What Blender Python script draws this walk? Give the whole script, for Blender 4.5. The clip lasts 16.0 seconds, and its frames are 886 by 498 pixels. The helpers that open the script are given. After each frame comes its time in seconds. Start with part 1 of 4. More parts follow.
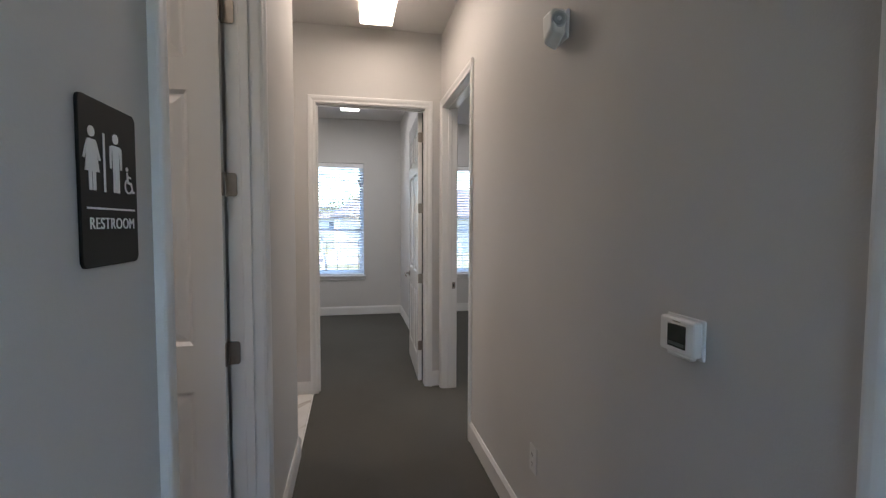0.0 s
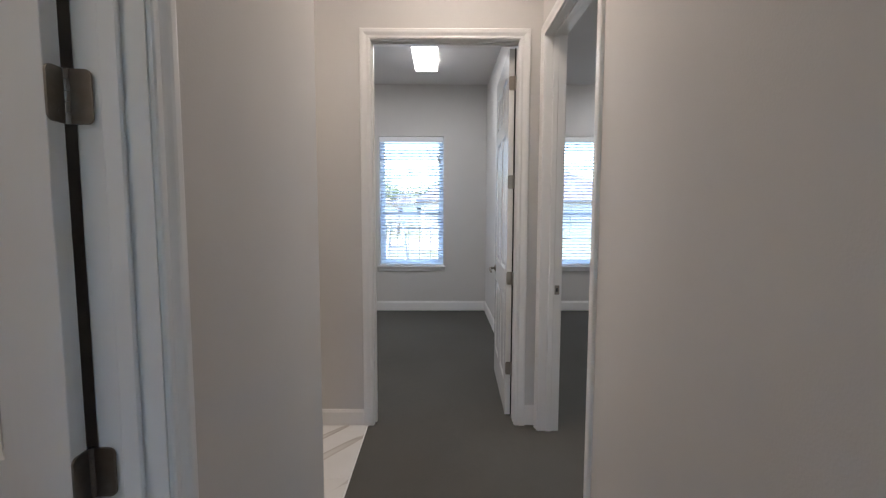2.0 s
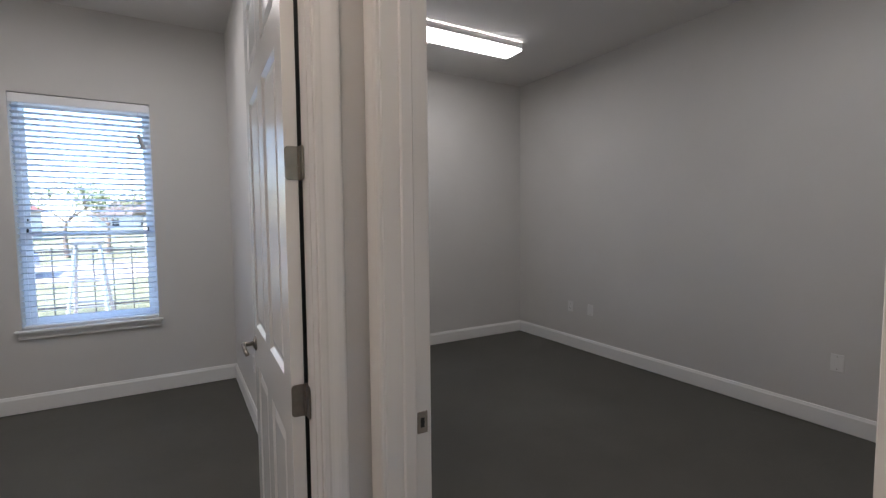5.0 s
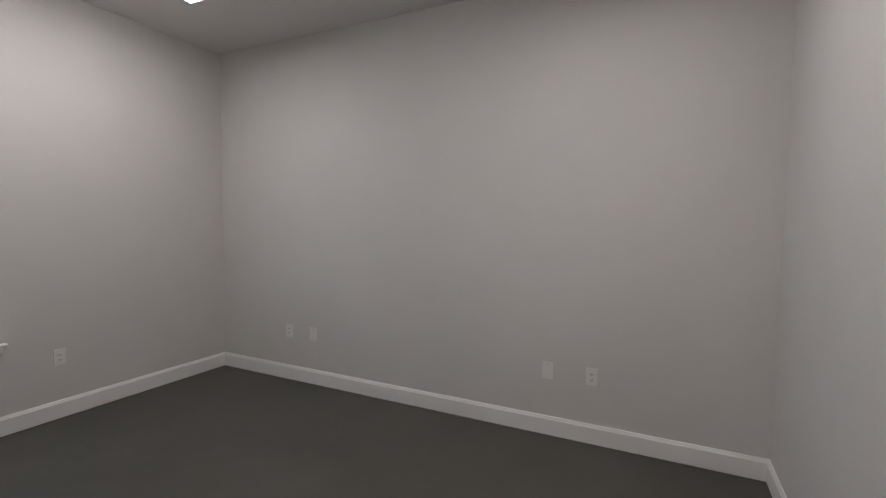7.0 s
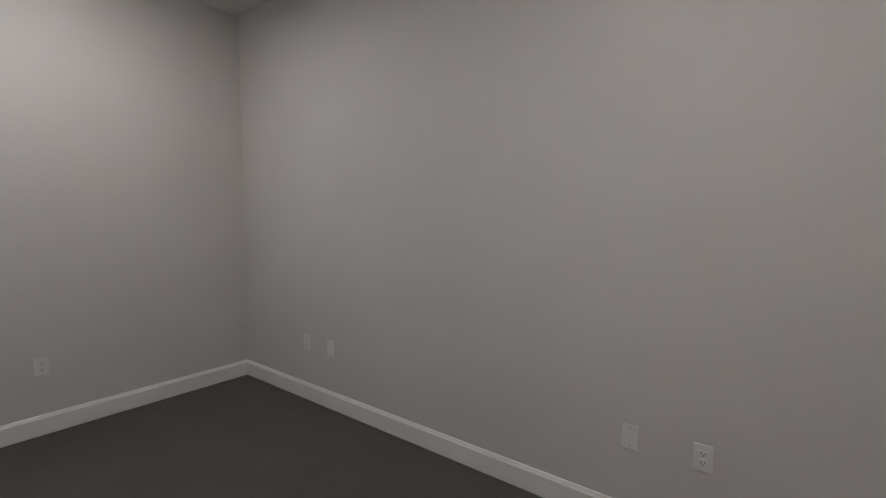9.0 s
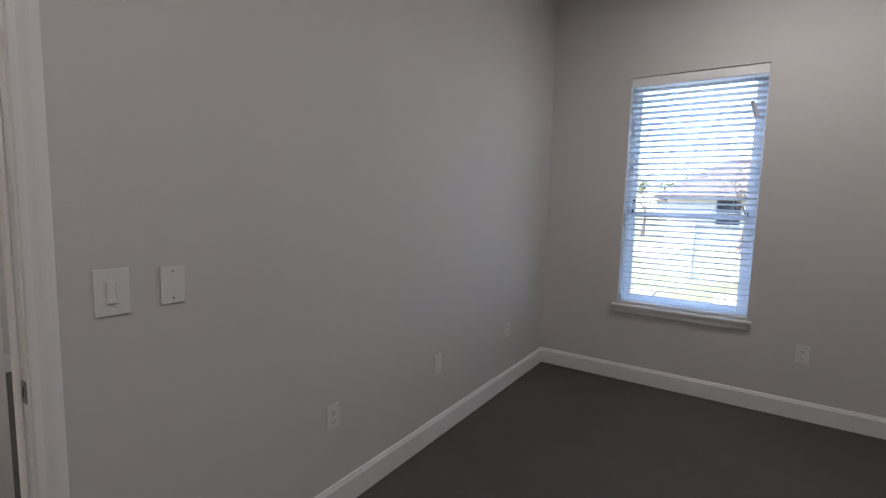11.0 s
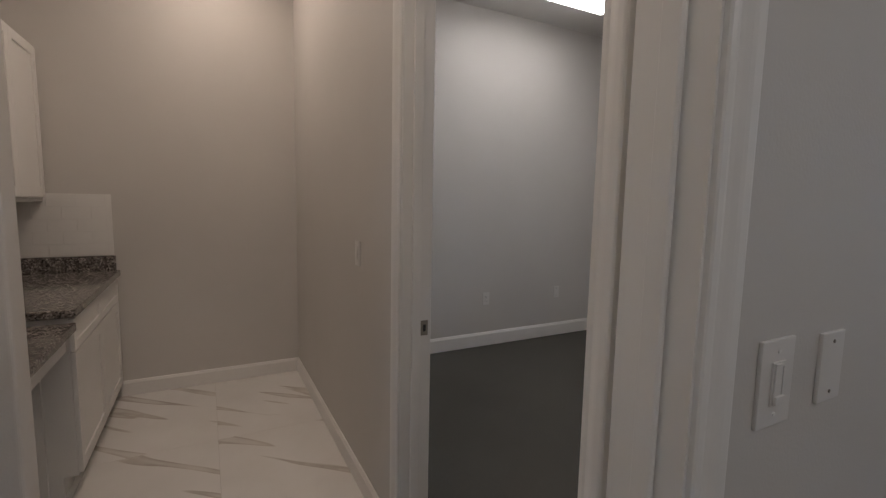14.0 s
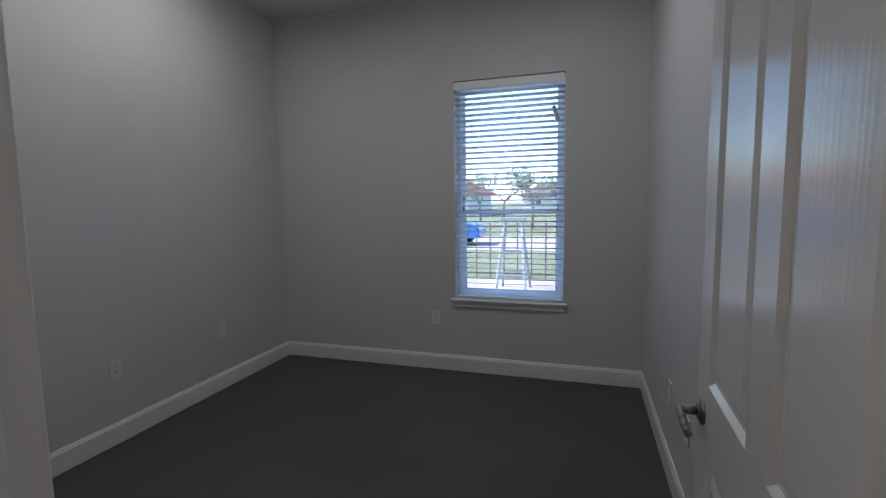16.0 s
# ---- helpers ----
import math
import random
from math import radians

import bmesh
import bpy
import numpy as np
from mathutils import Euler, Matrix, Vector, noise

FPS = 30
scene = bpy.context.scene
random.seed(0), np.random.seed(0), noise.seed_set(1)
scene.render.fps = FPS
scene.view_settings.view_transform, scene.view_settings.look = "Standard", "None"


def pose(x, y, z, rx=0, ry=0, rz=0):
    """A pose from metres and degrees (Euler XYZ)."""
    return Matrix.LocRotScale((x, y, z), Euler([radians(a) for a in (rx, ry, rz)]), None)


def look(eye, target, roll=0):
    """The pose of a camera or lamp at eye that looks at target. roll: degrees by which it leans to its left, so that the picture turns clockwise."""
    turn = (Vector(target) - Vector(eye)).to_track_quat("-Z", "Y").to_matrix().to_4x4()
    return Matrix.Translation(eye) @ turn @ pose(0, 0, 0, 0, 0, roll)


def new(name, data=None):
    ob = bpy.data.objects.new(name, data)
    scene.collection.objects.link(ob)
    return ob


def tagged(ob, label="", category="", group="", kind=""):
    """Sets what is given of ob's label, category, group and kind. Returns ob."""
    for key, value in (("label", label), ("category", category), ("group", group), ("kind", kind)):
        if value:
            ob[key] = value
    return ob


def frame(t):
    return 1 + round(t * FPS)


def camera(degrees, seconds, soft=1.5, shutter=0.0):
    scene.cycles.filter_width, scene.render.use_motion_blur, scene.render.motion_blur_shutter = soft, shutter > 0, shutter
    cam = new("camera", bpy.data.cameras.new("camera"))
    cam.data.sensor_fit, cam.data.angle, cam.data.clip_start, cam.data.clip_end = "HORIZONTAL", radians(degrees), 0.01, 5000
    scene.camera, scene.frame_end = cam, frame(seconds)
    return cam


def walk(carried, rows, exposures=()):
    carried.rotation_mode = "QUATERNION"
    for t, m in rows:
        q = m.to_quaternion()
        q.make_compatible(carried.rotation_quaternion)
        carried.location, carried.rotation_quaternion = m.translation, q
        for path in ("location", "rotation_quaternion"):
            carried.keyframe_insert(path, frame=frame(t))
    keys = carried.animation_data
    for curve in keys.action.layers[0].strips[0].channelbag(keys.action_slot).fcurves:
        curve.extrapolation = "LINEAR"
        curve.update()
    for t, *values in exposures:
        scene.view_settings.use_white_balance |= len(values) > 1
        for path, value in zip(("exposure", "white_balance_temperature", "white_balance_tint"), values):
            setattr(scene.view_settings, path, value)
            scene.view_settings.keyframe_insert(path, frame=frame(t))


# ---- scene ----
cam = camera(88.4, 16.0, soft=1.3)
PATH = [
    (0, (-0.773, -3.982, 1.453), (-0.383, -2.024, 1.346), 0.2),
    (0.5, (-0.693, -3.790, 1.456), (-0.453, -1.807, 1.347), 0.5),
    (1, (-0.634, -3.536, 1.443), (-0.495, -1.545, 1.309), 0.3),
    (1.5, (-0.664, -3.213, 1.435), (-0.594, -1.220, 1.278), 0.0),
    (2, (-0.630, -2.904, 1.418), (-0.619, -0.911, 1.246), 0.1),
    (2.5, (-0.579, -2.589, 1.430), (-0.584, -0.596, 1.265), 0.3),
    (3, (-0.603, -2.258, 1.419), (-0.594, -0.264, 1.274), 0.1),
    (3.5, (-0.586, -1.944, 1.426), (-0.525, 0.050, 1.281), 0.6),
    (4, (-0.531, -1.647, 1.426), (-0.245, 0.328, 1.296), 0.8),
    (4.5, (-0.516, -1.366, 1.444), (0.140, 0.519, 1.322), 0.3),
    (5, (-0.438, -1.120, 1.449), (0.570, 0.602, 1.319), -0.5),
    (5.2, (-0.379, -1.029, 1.448), (0.744, 0.621, 1.316), -0.4),
    (6, (-0.165, -0.775, 1.466), (1.320, 0.565, 1.355), 0.2),
    (6.6, (0.045, -0.625, 1.484), (1.755, 0.415, 1.368), 0.5),
    (7.3, (0.381, -0.535, 1.499), (2.213, 0.259, 1.379), 0.7),
    (7.5, (0.495, -0.525, 1.490), (2.339, 0.240, 1.377), 0.6),
    (7.7, (0.608, -0.514, 1.481), (2.463, 0.226, 1.374), 0.5),
    (8, (0.763, -0.490, 1.478), (2.633, 0.212, 1.374), 0.2),
    (8.2, (0.830, -0.462, 1.500), (2.669, 0.307, 1.362), 0.1),
    (9, (1.240, -0.385, 1.490), (2.830, 0.820, 1.320), 0.5),
    (9.6, (1.530, -0.352, 1.460), (2.320, 1.475, 1.270), 0.9),
    (10.3, (1.625, -0.356, 1.466), (1.334, 1.612, 1.261), 1.3),
    (10.5, (1.603, -0.369, 1.458), (1.074, 1.548, 1.245), 1.3),
    (11, (1.582, -0.427, 1.423), (0.482, 1.231, 1.216), 1.5),
    (11.5, (1.545, -0.490, 1.417), (0.026, 0.795, 1.210), 1.7),
    (12, (1.500, -0.571, 1.422), (-0.286, 0.303, 1.200), 1.9),
    (12.5, (1.318, -0.643, 1.409), (-0.553, 0.026, 1.182), 1.6),
    (12.7, (1.221, -0.669, 1.416), (-0.658, -0.023, 1.186), 1.1),
    (13, (1.081, -0.691, 1.414), (-0.803, -0.057, 1.192), 1.3),
    (13.5, (0.773, -0.647, 1.417), (-1.080, 0.072, 1.201), 1.1),
    (14, (0.470, -0.629, 1.405), (-1.294, 0.289, 1.189), 1.1),
    (14.5, (0.180, -0.597, 1.414), (-1.439, 0.558, 1.201), 0.7),
    (15, (-0.050, -0.462, 1.417), (-1.437, 0.965, 1.213), 0.4),
    (15.2, (-0.136, -0.406, 1.433), (-1.391, 1.138, 1.229), 0.4),
    (15.5, (-0.268, -0.330, 1.404), (-1.291, 1.379, 1.219), 0.2),
    (16, (-0.443, -0.242, 1.439), (-1.032, 1.659, 1.239), -0.9),
]
EXPOSURE = [(0, 3.82, 6200, 11), (1, 4.15, 6250, 11), (2.5, 3.80, 5900, 10), (3.5, 3.60, 6250, 13), (5, 3.70, 6200, 12), (7.5, 4.22, 6350, 13), (8.2, 4.17, 6350, 13), (10.5, 3.44, 6250, 13), (11, 3.72, 6350, 15), (11.5, 3.80, 6350, 15), (12, 4.15, 6500, 15),
            (12.5, 3.82, 6550, 13), (13, 3.48, 6500, 13), (14, 3.26, 6500, 13), (15, 3.36, 6150, 11), (15.5, 2.74, 5800, 9), (16, 2.79, 5780, 9)]
walk(cam, [(t, look(eye, target, roll)) for t, eye, target, roll in PATH], EXPOSURE)
SKY = 0.084
HALL_LAMP, ROOM_LAMP = 0.95, 1.1
TILT = -13.0

# ---- world, sun and sky ----
world = bpy.data.worlds.new("sky")
scene.world = world
world.use_nodes = True
wn = world.node_tree
sky = wn.nodes.new("ShaderNodeTexSky")
sky.sky_type = 'NISHITA'
sky.sun_disc = False
sky.sun_elevation = radians(42)
sky.ozone_density, sky.dust_density = 2.3, 0.5
sky.sun_rotation = radians(253)
wn.nodes["Background"].inputs["Strength"].default_value = SKY
wn.links.new(sky.outputs[0], wn.nodes["Background"].inputs["Color"])
sun_data = bpy.data.lights.new("sun", "SUN")
sun_data.energy, sun_data.angle, sun_data.color = 2.0, radians(0.5), (1, 0.95, 0.87)
sun = new("sun", sun_data)
sun.matrix_world = look((-16, -5, 17), (0, 0, 0))


# ---- materials ----
def material(name, colour, rough=0.5, metal=0.0, emit=0.0, spec=0.5):
    m = bpy.data.materials.new(name)
    m.use_nodes = True
    p = m.node_tree.nodes["Principled BSDF"]
    p.inputs["Base Color"].default_value = (*colour, 1)
    p.inputs["Roughness"].default_value = rough
    p.inputs["Metallic"].default_value = metal
    p.inputs["Specular IOR Level"].default_value = spec
    if emit:
        p.inputs["Emission Color"].default_value = (*colour, 1)
        p.inputs["Emission Strength"].default_value = emit
    return m


def node(m, kind, **values):
    n = m.node_tree.nodes.new(kind)
    for key, value in values.items():
        n.inputs[key].default_value = value
    return n


def coords(m, scale=(1, 1, 1), turn=(0, 0, 0)):
    tc = m.node_tree.nodes.new("ShaderNodeTexCoord")
    mp = m.node_tree.nodes.new("ShaderNodeMapping")
    mp.inputs["Scale"].default_value = scale
    mp.inputs["Rotation"].default_value = turn
    m.node_tree.links.new(tc.outputs["Object"], mp.inputs["Vector"])
    return mp.outputs[0]


def noise_tex(m, vec, scale, detail=3.0, rough=0.55):
    n = node(m, "ShaderNodeTexNoise", Scale=scale, Detail=detail, Roughness=rough)
    m.node_tree.links.new(vec, n.inputs["Vector"])
    return n.outputs["Fac"]


def ramp(m, fac, stops):
    r = m.node_tree.nodes.new("ShaderNodeValToRGB")
    while len(r.color_ramp.elements) < len(stops):
        r.color_ramp.elements.new(0.5)
    for e, (pos, c) in zip(r.color_ramp.elements, stops):
        e.position, e.color = pos, (*c, 1)
    m.node_tree.links.new(fac, r.inputs["Fac"])
    return r.outputs["Color"]


def mix(m, fac, a, b, blend="MIX"):
    n = m.node_tree.nodes.new("ShaderNodeMix")
    n.data_type, n.blend_type = "RGBA", blend
    for key, value in ((0, fac), (6, a), (7, b)):
        if isinstance(value, (int, float)):
            n.inputs[key].default_value = value
        elif isinstance(value, tuple):
            n.inputs[key].default_value = (*value, 1)
        else:
            m.node_tree.links.new(value, n.inputs[key])
    return n.outputs[2]


def base(m, socket):
    m.node_tree.links.new(socket, m.node_tree.nodes["Principled BSDF"].inputs["Base Color"])


def bump(m, height, strength, distance):
    b = node(m, "ShaderNodeBump", Strength=strength, Distance=distance)
    m.node_tree.links.new(height, b.inputs["Height"])
    m.node_tree.links.new(b.outputs[0], m.node_tree.nodes["Principled BSDF"].inputs["Normal"])


def varied(name, colour, rough, amount=0.06, scale=1.6, fine=160, strength=0.2, distance=0.001, spec=0.5, metal=0.0):
    """A surface with broad mottling and a fine relief."""
    m = material(name, colour, rough, metal, spec=spec)
    v = coords(m)
    low = tuple(c * (1 - amount) for c in colour)
    high = tuple(min(1, c * (1 + amount)) for c in colour)
    c1 = ramp(m, noise_tex(m, v, scale, 4), [(0.3, low), (0.7, high)])
    base(m, c1)
    bump(m, noise_tex(m, v, fine, 2), strength, distance)
    return m


M_WALL = varied("wall_paint", (0.60, 0.579, 0.553), 0.62, 0.025, 1.3, 150, 0.32, 0.0014, 0.35)
M_CEIL = varied("ceiling_paint", (0.72, 0.70, 0.68), 0.8, 0.02, 1.0, 110, 0.5, 0.0018, 0.2)
M_TRIM = varied("trim_paint", (0.78, 0.765, 0.74), 0.32, 0.02, 3.0, 90, 0.05, 0.0006)
M_PLATE = varied("white_plastic", (0.80, 0.79, 0.77), 0.3, 0.01, 8.0, 300, 0.02, 0.0002)
M_NICKEL = varied("satin_nickel", (0.30, 0.27, 0.235), 0.36, 0.08, 60.0, 500, 0.05, 0.0003, metal=1.0)
M_COVER = varied("cover_plastic", (0.70, 0.685, 0.665), 0.3, 0.01, 8.0, 300, 0.02, 0.0002)
M_TASSEL = varied("grey_plastic", (0.48, 0.48, 0.50), 0.4, 0.05, 20.0, 300, 0.02, 0.0002)
M_HINGE = varied("aged_nickel", (0.29, 0.255, 0.22), 0.36, 0.08, 60.0, 500, 0.05, 0.0003, metal=1.0)
# also colours the strip that stands for the office door's hinge gap
M_BLACK = varied("black_plastic_gap_shade", (0.010, 0.012, 0.012), 0.55, 0.1, 9.0, 400, 0.08, 0.0003, 0.25)
M_DARK = material("dark_slot", (0.02, 0.02, 0.02), 0.6)
M_VINYL = varied("window_vinyl", (0.80, 0.80, 0.80), 0.35, 0.01, 6.0, 200, 0.03, 0.0003)
M_SLAT = varied("blind_slat", (0.84, 0.84, 0.84), 0.45, 0.015, 5.0, 90, 0.05, 0.0004)
M_RAIL = varied("blind_rail", (0.82, 0.81, 0.80), 0.4, 0.015, 5.0, 90, 0.04, 0.0004)
# thin white slats pass daylight; hollow vinyl's translucence stands for glare, blue tints for skylight
vt = M_VINYL.node_tree
v_tr = node(M_VINYL, "ShaderNodeBsdfTranslucent", Color=(0.86, 0.89, 0.93, 1))
v_ms = vt.nodes.new("ShaderNodeMixShader")
v_ms.inputs[0].default_value = 0.6
vt.links.new(vt.nodes["Principled BSDF"].outputs[0], v_ms.inputs[1])
vt.links.new(v_tr.outputs[0], v_ms.inputs[2])
vt.links.new(v_ms.outputs[0], vt.nodes["Material Output"].inputs[0])
st = M_SLAT.node_tree
tr = node(M_SLAT, "ShaderNodeBsdfTranslucent", Color=(0.88, 0.92, 0.97, 1))
ms = st.nodes.new("ShaderNodeMixShader")
ms.inputs[0].default_value = 0.88
st.links.new(st.nodes["Principled BSDF"].outputs[0], ms.inputs[1])
st.links.new(tr.outputs[0], ms.inputs[2])
st.links.new(ms.outputs[0], st.nodes["Material Output"].inputs[0])
M_WARM = material("warm_lens", (1.0, 0.83, 0.69), 0.5, emit=HALL_LAMP)
M_COOL = material("cool_lens", (1.0, 0.96, 0.93), 0.5, emit=ROOM_LAMP)
M_SIGN = varied("sign_white", (0.82, 0.82, 0.82), 0.5, 0.02, 9.0, 300, 0.03, 0.0002)
M_LCD = varied("display", (0.022, 0.03, 0.024), 0.12, 0.2, 12.0, 200, 0.01, 0.0002)
M_CAB = varied("cabinet_paint", (0.74, 0.73, 0.71), 0.35, 0.02, 3.0, 90, 0.05, 0.0005)

M_DOOR = material("door_paint", (0.78, 0.765, 0.74), 0.21)
dv = coords(M_DOOR, (7, 7, 0.9))
grain = node(M_DOOR, "ShaderNodeTexWave", Scale=2.6, Distortion=7.0, Detail=3.0)
grain.inputs["Detail Scale"].default_value = 1.4
M_DOOR.node_tree.links.new(dv, grain.inputs["Vector"])
bump(M_DOOR, grain.outputs["Fac"], 0.075, 0.0011)
base(M_DOOR, ramp(M_DOOR, noise_tex(M_DOOR, coords(M_DOOR), 2.2), [(0.3, (0.765, 0.75, 0.725)), (0.7, (0.79, 0.775, 0.75))]))

M_CARPET = material("loop_carpet", (0.05, 0.045, 0.042), 0.95, spec=0.1)
cv = coords(M_CARPET)
c_fine = ramp(M_CARPET, noise_tex(M_CARPET, cv, 420, 2), [(0.3, (0.059, 0.057, 0.051)), (0.7, (0.146, 0.140, 0.127))])
c_mid = ramp(M_CARPET, noise_tex(M_CARPET, cv, 22, 4), [(0.3, (0.96, 0.96, 0.955)), (0.7, (1.03, 1.025, 1.02))])
c_wide = ramp(M_CARPET, noise_tex(M_CARPET, cv, 1.1, 3), [(0.3, (0.9, 0.9, 0.9)), (0.7, (1.08, 1.08, 1.08))])
base(M_CARPET, mix(M_CARPET, 1.0, mix(M_CARPET, 1.0, c_fine, c_mid, "MULTIPLY"), c_wide, "MULTIPLY"))
bump(M_CARPET, noise_tex(M_CARPET, cv, 330, 2), 0.7, 0.0025)

M_TILE = material("porcelain", (0.74, 0.72, 0.69), 0.22)
tn = M_TILE.node_tree
info = tn.nodes.new("ShaderNodeObjectInfo")
shift = tn.nodes.new("ShaderNodeCombineXYZ")
for k, f in ((0, 37.0), (1, 91.0)):
    mul = tn.nodes.new("ShaderNodeMath")
    mul.operation = "MULTIPLY"
    mul.inputs[1].default_value = f
    tn.links.new(info.outputs["Random"], mul.inputs[0])
    tn.links.new(mul.outputs[0], shift.inputs[k])
tc = tn.nodes.new("ShaderNodeTexCoord")
rot = tn.nodes.new("ShaderNodeVectorRotate")
rot.rotation_type = "Z_AXIS"
rot.inputs["Angle"].default_value = radians(-50)
tn.links.new(tc.outputs["Object"], rot.inputs["Vector"])
addv = tn.nodes.new("ShaderNodeVectorMath")
addv.operation = "ADD"
tn.links.new(rot.outputs[0], addv.inputs[0])
tn.links.new(shift.outputs[0], addv.inputs[1])
mp = tn.nodes.new("ShaderNodeMapping")
mp.inputs["Scale"].default_value = (1.3, 10.5, 1.0)
tn.links.new(addv.outputs[0], mp.inputs["Vector"])
vein = noise_tex(M_TILE, mp.outputs[0], 1.0, 1.6, 0.35)
v_mask = ramp(M_TILE, vein, [(0.0, (0, 0, 0)), (0.598, (0, 0, 0)), (0.622, (0.6, 0.6, 0.6)), (0.65, (0.55, 0.55, 0.55)), (0.70, (0.25, 0.25, 0.25))])
v_tint = ramp(M_TILE, noise_tex(M_TILE, addv.outputs[0], 5.0, 4), [(0.35, (0.26, 0.21, 0.165)), (0.7, (0.56, 0.50, 0.44))])
cloud = ramp(M_TILE, noise_tex(M_TILE, addv.outputs[0], 2.4, 4), [(0.3, (0.70, 0.68, 0.65)), (0.7, (0.77, 0.755, 0.73))])
base(M_TILE, mix(M_TILE, v_mask, cloud, v_tint))
bump(M_TILE, noise_tex(M_TILE, addv.outputs[0], 9, 2), 0.03, 0.001)
M_GROUT = varied("grout", (0.56, 0.54, 0.51), 0.9, 0.1, 30, 300, 0.3, 0.001)

M_WHITEGROUT = varied("white_grout", (0.76, 0.75, 0.73), 0.9, 0.05, 30, 300, 0.2, 0.0006)
M_GRANITE = material("granite", (0.2, 0.19, 0.18), 0.14)
gv = coords(M_GRANITE)
vor = node(M_GRANITE, "ShaderNodeTexVoronoi", Scale=150.0)
M_GRANITE.node_tree.links.new(gv, vor.inputs["Vector"])
g1 = ramp(M_GRANITE, vor.outputs["Color"], [(0.15, (0.02, 0.02, 0.02)), (0.4, (0.14, 0.125, 0.115)), (0.65, (0.27, 0.25, 0.23)), (0.9, (0.48, 0.46, 0.44))])
g2 = ramp(M_GRANITE, noise_tex(M_GRANITE, gv, 26, 5), [(0.35, (0.5, 0.5, 0.5)), (0.65, (1.15, 1.12, 1.1))])
base(M_GRANITE, mix(M_GRANITE, 1.0, g1, g2, "MULTIPLY"))

M_GLASS = material("window_glass", (1, 1, 1), 0.0)
M_GLASS.node_tree.nodes["Principled BSDF"].inputs["Transmission Weight"].default_value = 1.0
M_GLASS.node_tree.nodes["Principled BSDF"].inputs["IOR"].default_value = 1.45

M_LAWN = varied("lawn_grass", (0.13, 0.135, 0.075), 0.9, 0.3, 0.7, 40, 0.8, 0.03)
M_CONC = varied("concrete", (0.27, 0.235, 0.225), 0.85, 0.12, 0.9, 60, 0.4, 0.004)
M_SIDING = varied("house_siding", (0.50, 0.48, 0.44), 0.7, 0.06, 1.5, 60, 0.2, 0.003)
M_ROOF = varied("roof_shingle", (0.12, 0.10, 0.095), 0.9, 0.25, 3.0, 30, 0.6, 0.01)
M_REDROOF = varied("red_roof", (0.34, 0.10, 0.08), 0.8, 0.2, 3.0, 30, 0.6, 0.01)
M_STEEL = varied("galvanised_steel", (0.34, 0.35, 0.36), 0.45, 0.1, 9, 90, 0.1, 0.001, metal=0.8)
M_IRON = varied("dark_iron", (0.05, 0.05, 0.055), 0.5, 0.2, 9, 90, 0.1, 0.001)
M_BARK = varied("bark", (0.14, 0.11, 0.09), 0.95, 0.3, 5, 30, 0.8, 0.01)
M_LEAF = varied("leaf", (0.09, 0.12, 0.045), 0.7, 0.4, 1.2, 20, 0.2, 0.004)
M_BLUE = varied("blue_car_paint", (0.03, 0.12, 0.42), 0.2, 0.05, 2, 60, 0.02, 0.0005)
M_CARGLASS = material("car_glass", (0.02, 0.025, 0.03), 0.05)
M_TYRE = varied("tyre_rubber", (0.02, 0.02, 0.02), 0.85, 0.2, 9, 60, 0.2, 0.002)


# ---- mesh helpers ----
def mesh_ob(name, verts, faces, mat, parent=None, smooth=False, shift=None):
    me = bpy.data.meshes.new(name)
    me.from_pydata([tuple(v) for v in verts], [], faces)
    me.validate()
    bm = bmesh.new()
    bm.from_mesh(me)
    bmesh.ops.recalc_face_normals(bm, faces=bm.faces)
    bm.to_mesh(me)
    bm.free()
    me.materials.append(mat)
    for p in me.polygons:
        p.use_smooth = smooth
    ob = new(name, me)
    ob.parent = parent
    if shift:
        ob.location = shift
    return ob


def from_bm(name, bm, mat, parent=None, smooth=False):
    me = bpy.data.meshes.new(name)
    bmesh.ops.recalc_face_normals(bm, faces=bm.faces)
    bm.to_mesh(me)
    bm.free()
    me.materials.append(mat)
    for p in me.polygons:
        p.use_smooth = smooth
    ob = new(name, me)
    ob.parent = parent
    return ob


def add_box(bm, lo, hi, bevel=0.0, seg=1):
    made = bmesh.ops.create_cube(bm, size=1)["verts"]
    for v in made:
        v.co = [lo[i] + (v.co[i] + 0.5) * (hi[i] - lo[i]) for i in range(3)]
    if bevel:
        edges = list({e for v in made for e in v.link_edges})
        bmesh.ops.bevel(bm, geom=edges, offset=bevel, segments=seg, profile=0.5, affect="EDGES")


def box(name, lo, hi, mat, bevel=0.0, parent=None, seg=1):
    bm = bmesh.new()
    add_box(bm, lo, hi, bevel, seg)
    return from_bm(name, bm, mat, parent)


def add_rod(bm, a, b, r, r2=None, seg=12):
    a, b = Vector(a), Vector(b)
    m = Matrix.Translation((a + b) / 2) @ (b - a).to_track_quat("Z", "Y").to_matrix().to_4x4()
    bmesh.ops.create_cone(bm, cap_ends=True, segments=seg, radius1=r, radius2=r if r2 is None else r2, depth=(b - a).length, matrix=m)


